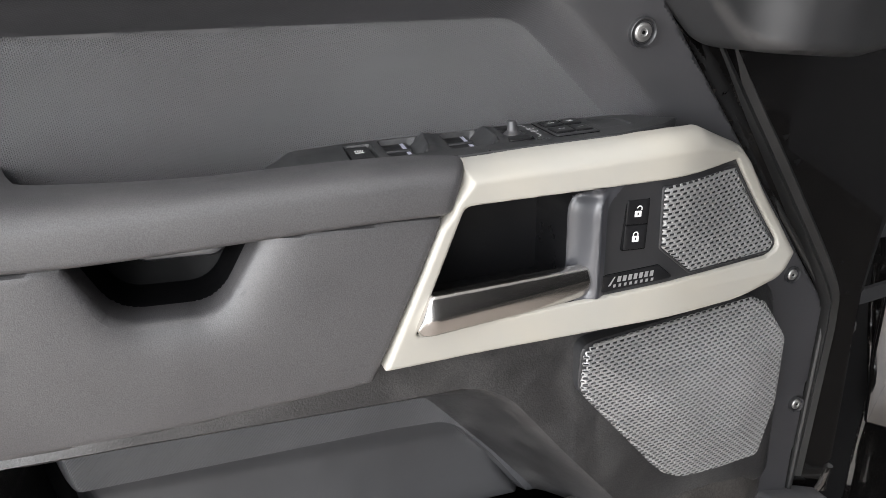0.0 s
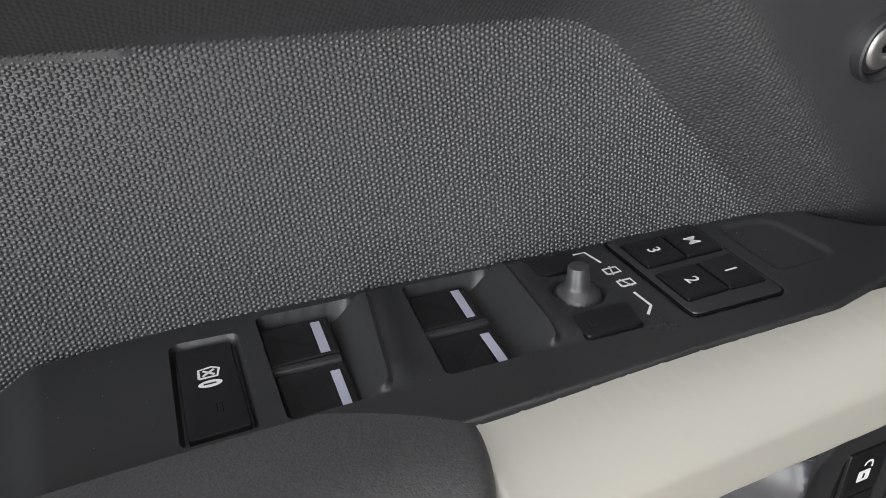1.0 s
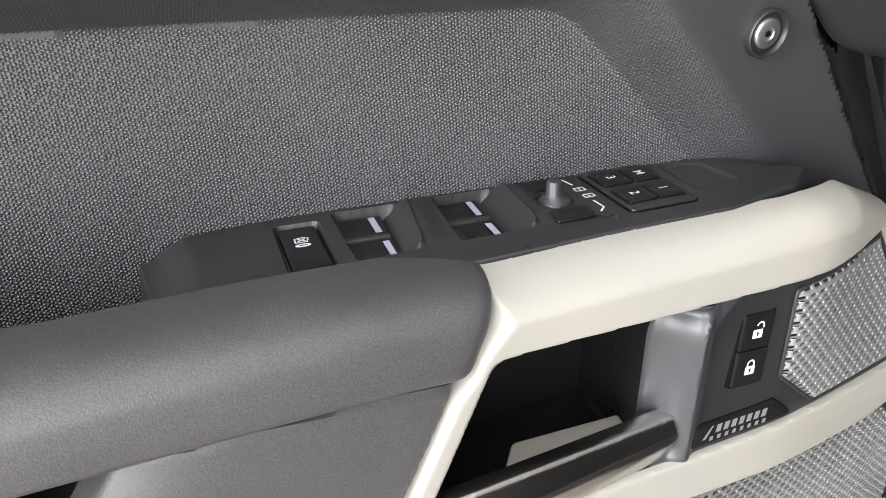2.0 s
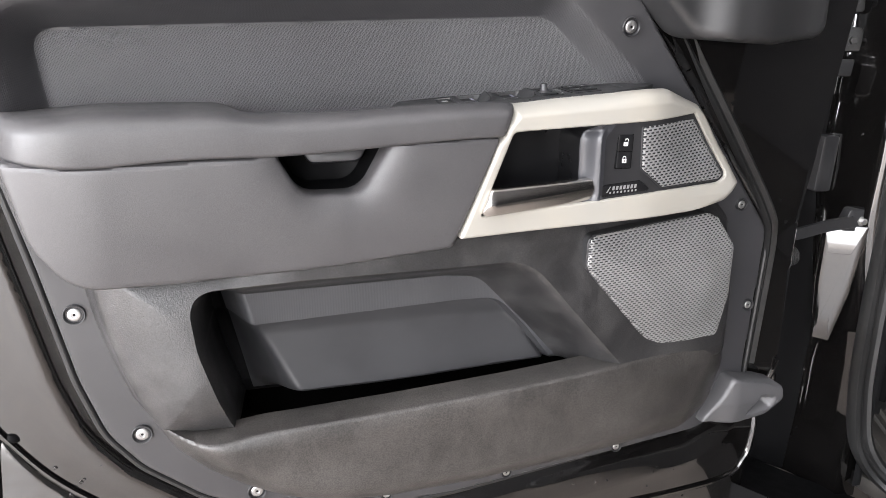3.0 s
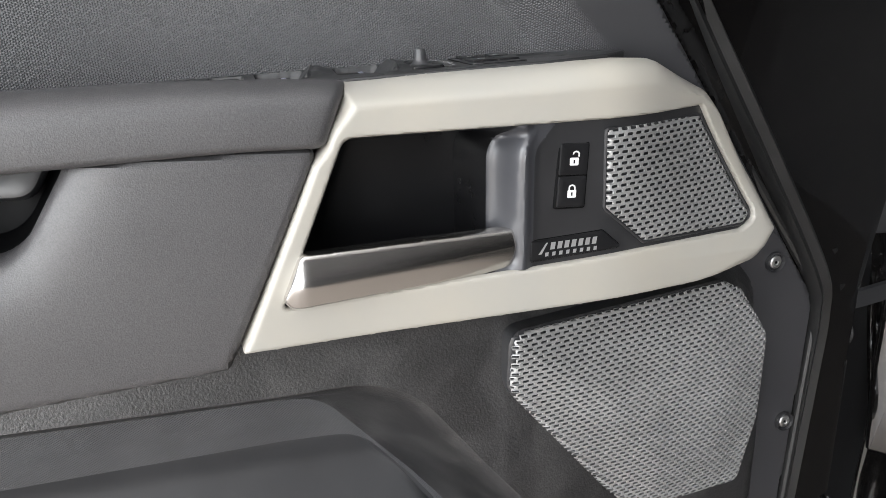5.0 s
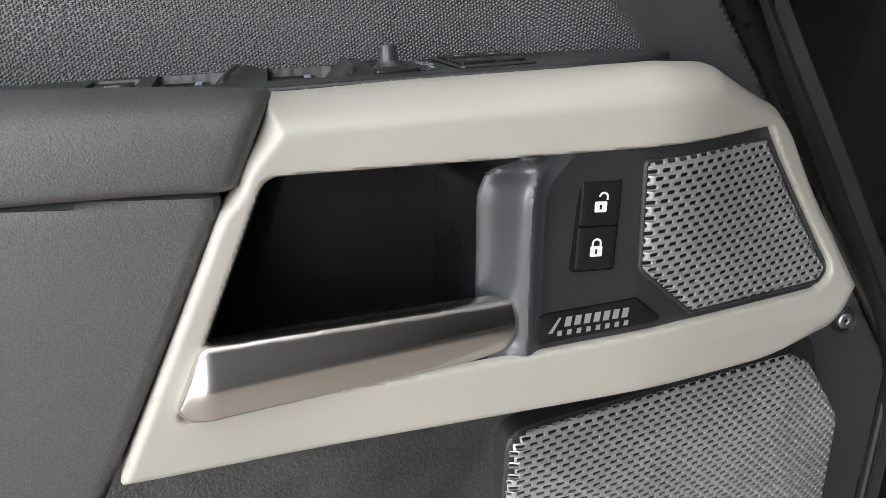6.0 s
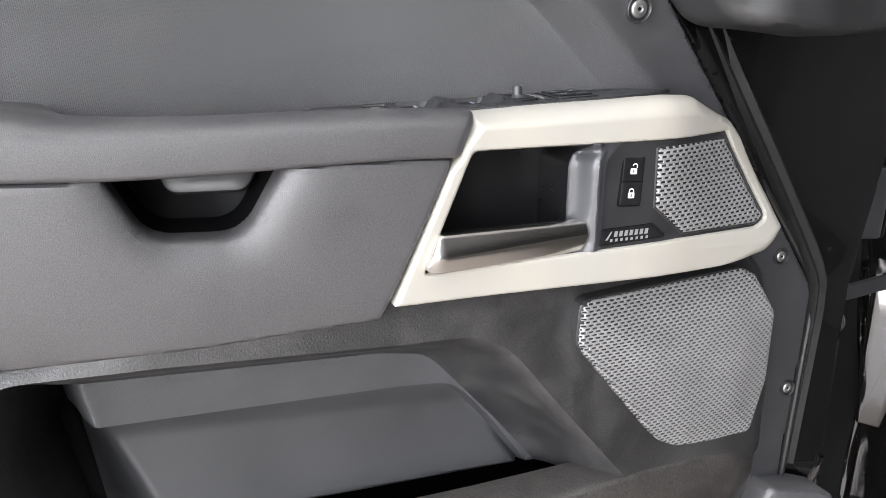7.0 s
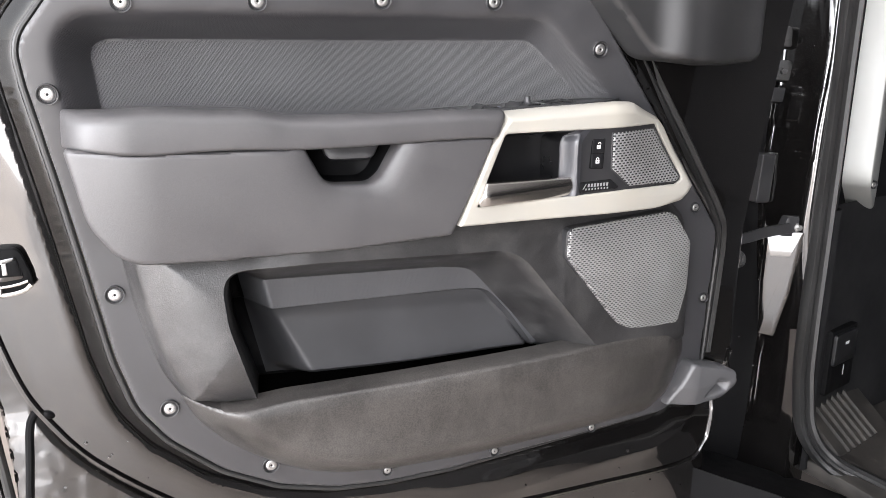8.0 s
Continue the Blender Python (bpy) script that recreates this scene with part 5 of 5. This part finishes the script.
part("footrest", rest, MAT, body, "ribbed rubber footrest")
sill = Build()
sweep(sill, spline([(0.60, 0.22, 0.25), (0.70, 0.05, 0.245), (0.80, -0.15, 0.245), (0.86, -0.5, 0.245), (0.88, -1.7, 0.245)]), [(-0.14, -0.12), (-0.14, -0.04), (-0.11, -0.015), (0.05, 0.01), (0.08, 0.03), (0.08, -0.12)], up=(0, 0, 1))
part("sill", sill, HOLLOW, body, "black painted door sill")
cabin = Build()
for quad in ([(1.75, -1.9, 0.25), (1.75, 0.5, 0.25), (1.75, 0.5, 1.62), (1.75, -1.9, 1.62)], [(0.86, 0.45, 0.25), (1.75, 0.5, 0.25), (1.75, 0.5, 1.62), (0.86, 0.45, 1.62)], [(0.90, -1.9, 1.60), (1.75, -1.9, 1.62), (1.75, 0.5, 1.62), (0.86, 0.45, 1.60)],
             [(0.9, -1.9, 0.25), (1.75, -1.9, 0.25), (1.75, -1.9, 1.62), (0.9, -1.9, 1.62)]):
    q = np.array(quad)
    cabin.add(list(q) + list(q + np.array([0.03, 0.03, 0.03])), [(0, 1, 2, 3), (4, 5, 6, 7), (0, 1, 5, 4), (1, 2, 6, 5), (2, 3, 7, 6), (3, 0, 4, 7)])
part("cabin_lining", cabin, DARKTRIM, body, "dark cabin lining")

for wy in (0.85, -2.2):
    wb = Build()
    lathe(wb, frame_at((1.02, wy, 0.39), (0, 1, 0), (-1, 0, 0)), [(0.30, -0.13), (0.37, -0.125), (0.39, -0.10), (0.39, 0.10), (0.37, 0.125), (0.28, 0.13), (0.26, 0.11), (0.05, 0.10), (0.04, 0.12)], 48)
    part("wheel", wb, RUBBER, body, "black tyre")

# check strap and hinge
arm = Build()
sweep(arm, spline([(0.60, 0.07, 0.745), (0.68, 0.055, 0.752), (0.74, 0.045, 0.766), (0.785, 0.035, 0.774)]), [(-0.010, -0.003), (0.010, -0.003), (0.012, 0.0), (0.010, 0.004), (-0.010, 0.004)], up=(0, -1, 0))
fr = frame_at((0.795, 0.036, 0.774), (1, 0, 0.05), (-0.3, -1, 0))
slab(arm, fr, rounded([(-0.030, -0.016, 0.006), (0.020, -0.020, 0.006), (0.022, 0.020, 0.006), (-0.014, 0.022, 0.006)]), -0.02, 0.004, 0.002)
strap = part("check_strap", arm, BLACK, body, "black steel door check strap")
bolt = Build()
fr = frame_at((0.803, 0.031, 0.774), (1, 0, 0), (-0.3, -1, 0))
lathe(bolt, fr, [(0.010, 0), (0.010, 0.002), (0.006, 0.002), (0.006, 0.007), (0.005, 0.008)], 6)
part("bolt", bolt, STEEL, strap, "steel hexagon bolt")
bel = Build()
prof = []
for k in range(11):
    prof += [(0.013, 0.006 * k), (0.019, 0.006 * k + 0.002), (0.019, 0.006 * k + 0.004)]
lathe(bel, frame_at((0.640, 0.055, 0.705), (0, 0, 1), (0.93, 0.36, 0)), prof + [(0.010, 0.07)], 18)
part("wiring_bellows", bel, RUBBER, body, "ribbed black rubber wiring sleeve")
blk = Build()
fr = frame_at((0.778, 0.098, 1.036), (0.98, -0.2, 0), (-0.2, -0.98, 0))
slab(blk, fr, rounded([(-0.022, -0.016, 0.003), (0.018, -0.016, 0.003), (0.018, 0.012, 0.003), (-0.022, 0.012, 0.003)]), -0.06, 0.004, 0.002)
part("striker_block", blk, BLACK, body, "grey steel block on the pillar")
for bx, by, bz in ((0.772, 0.098, 1.145), (0.780, 0.098, 1.080)):
    bo = Build()
    fr = frame_at((bx, by, bz), (1, 0, 0), (-0.45, -0.9, 0))
    slab(bo, fr, rounded([(-0.018, -0.018, 0.006), (0.018, -0.018, 0.006), (0.015, 0.022, 0.012), (-0.015, 0.022, 0.012)]), -0.05, 0.004, 0.002)
    lathe(bo, frame_at(fr[0] + fr[3] * 0.004, (1, 0, 0), (-0.45, -0.9, 0)), [(0.011, 0), (0.011, 0.002), (0.007, 0.002), (0.007, 0.009), (0.006, 0.010)], 6)
    part("hinge_bolt", bo, RUBBER, body, "black painted hinge bolt on its plate")
grom = Build()
fr = frame_at((0.764, 0.098, 0.866), (0.98, -0.1, 0), (-0.1, -0.98, 0))
slab(grom, fr, rounded([(-0.018, -0.05, 0.006), (0.016, -0.05, 0.006), (0.020, 0.05, 0.006), (-0.012, 0.05, 0.006)]), -0.03, 0.006, 0.003)
part("side_bracket", grom, BLACK, body, "black bracket in the hinge gap")
for z in (1.02, 0.60):
    hb = Build()
    fr = frame_at((0.672, 0.105, z), (0.6, -0.8, 0), (-0.75, -0.66, 0))
    slab(hb, fr, rounded([(-0.03, -0.035, 0.01), (0.03, -0.035, 0.01), (0.03, 0.035, 0.01), (-0.03, 0.035, 0.01)]), -0.02, 0.01, 0.004)
    lathe(hb, frame_at((0.668, 0.10, z - 0.05), (1, 0, 0), (0, 0, 1)), [(0.012, 0), (0.012, 0.1), (0.009, 0.103)], 16)
    part("hinge", hb, PAINT, body, "black painted door hinge")

# ---- unseen hall, added round the car to bound and shape the light ----
def box_sheet(name, lo, hi, mat, label, category):
    b = Build()
    (x0, y0, z0), (x1, y1, z1) = lo, hi
    b.add([(x0, y0, z0), (x1, y0, z0), (x1, y1, z0), (x0, y1, z0), (x0, y0, z1), (x1, y0, z1), (x1, y1, z1), (x0, y1, z1)],
          [(0, 3, 2, 1), (4, 5, 6, 7), (0, 1, 5, 4), (1, 2, 6, 5), (2, 3, 7, 6), (3, 0, 4, 7)])
    return tagged(new(name, b.mesh(name, [mat])), label, category, kind="structure")


box_sheet("ground", (-300, -300, -0.3), (300, 300, 0.0), FLOOR, "brown floor under the parked car", "ground")
box_sheet("ceiling", (-5.5, -3.6, 3.2), (5.5, 5.0, 3.35), CEIL, "unseen white ceiling, added to block sun and bounce light", "ceiling")
box_sheet("wall_west_1", (-5.5, -3.6, 0.0), (-5.3, -3.2, 3.2), LIGHTWALL, "unseen grey pier added between the openings", "wall")
box_sheet("wall_west_2", (-5.5, 1.2, 0.0), (-5.3, 5.0, 3.2), LIGHTWALL, "unseen grey side wall bounding the opening", "wall")
box_sheet("lintel_west", (-5.5, -3.2, 3.05), (-5.3, 1.2, 3.2), LIGHTWALL, "unseen grey lintel added over the west opening", "wall")
box_sheet("wall_east", (5.4, -3.6, 0.0), (5.6, 5.0, 3.2), LIGHTWALL, "unseen grey wall closing the hall", "wall")
box_sheet("wall_north", (-5.3, 4.8, 0.0), (5.4, 5.0, 3.2), LIGHTWALL, "unseen grey wall closing the hall", "wall")
box_sheet("wall_south", (OPEN_X1 + 0.1, -3.6, 0.0), (5.4, -3.45, 3.2), LIGHTWALL, "unseen grey side wall bounding the opening", "wall")
box_sheet("lintel_south", (-5.3, -3.6, OPEN_Z + 0.05), (OPEN_X1 + 0.1, -3.45, 3.2), LIGHTWALL, "unseen grey lintel added over the south opening", "wall")
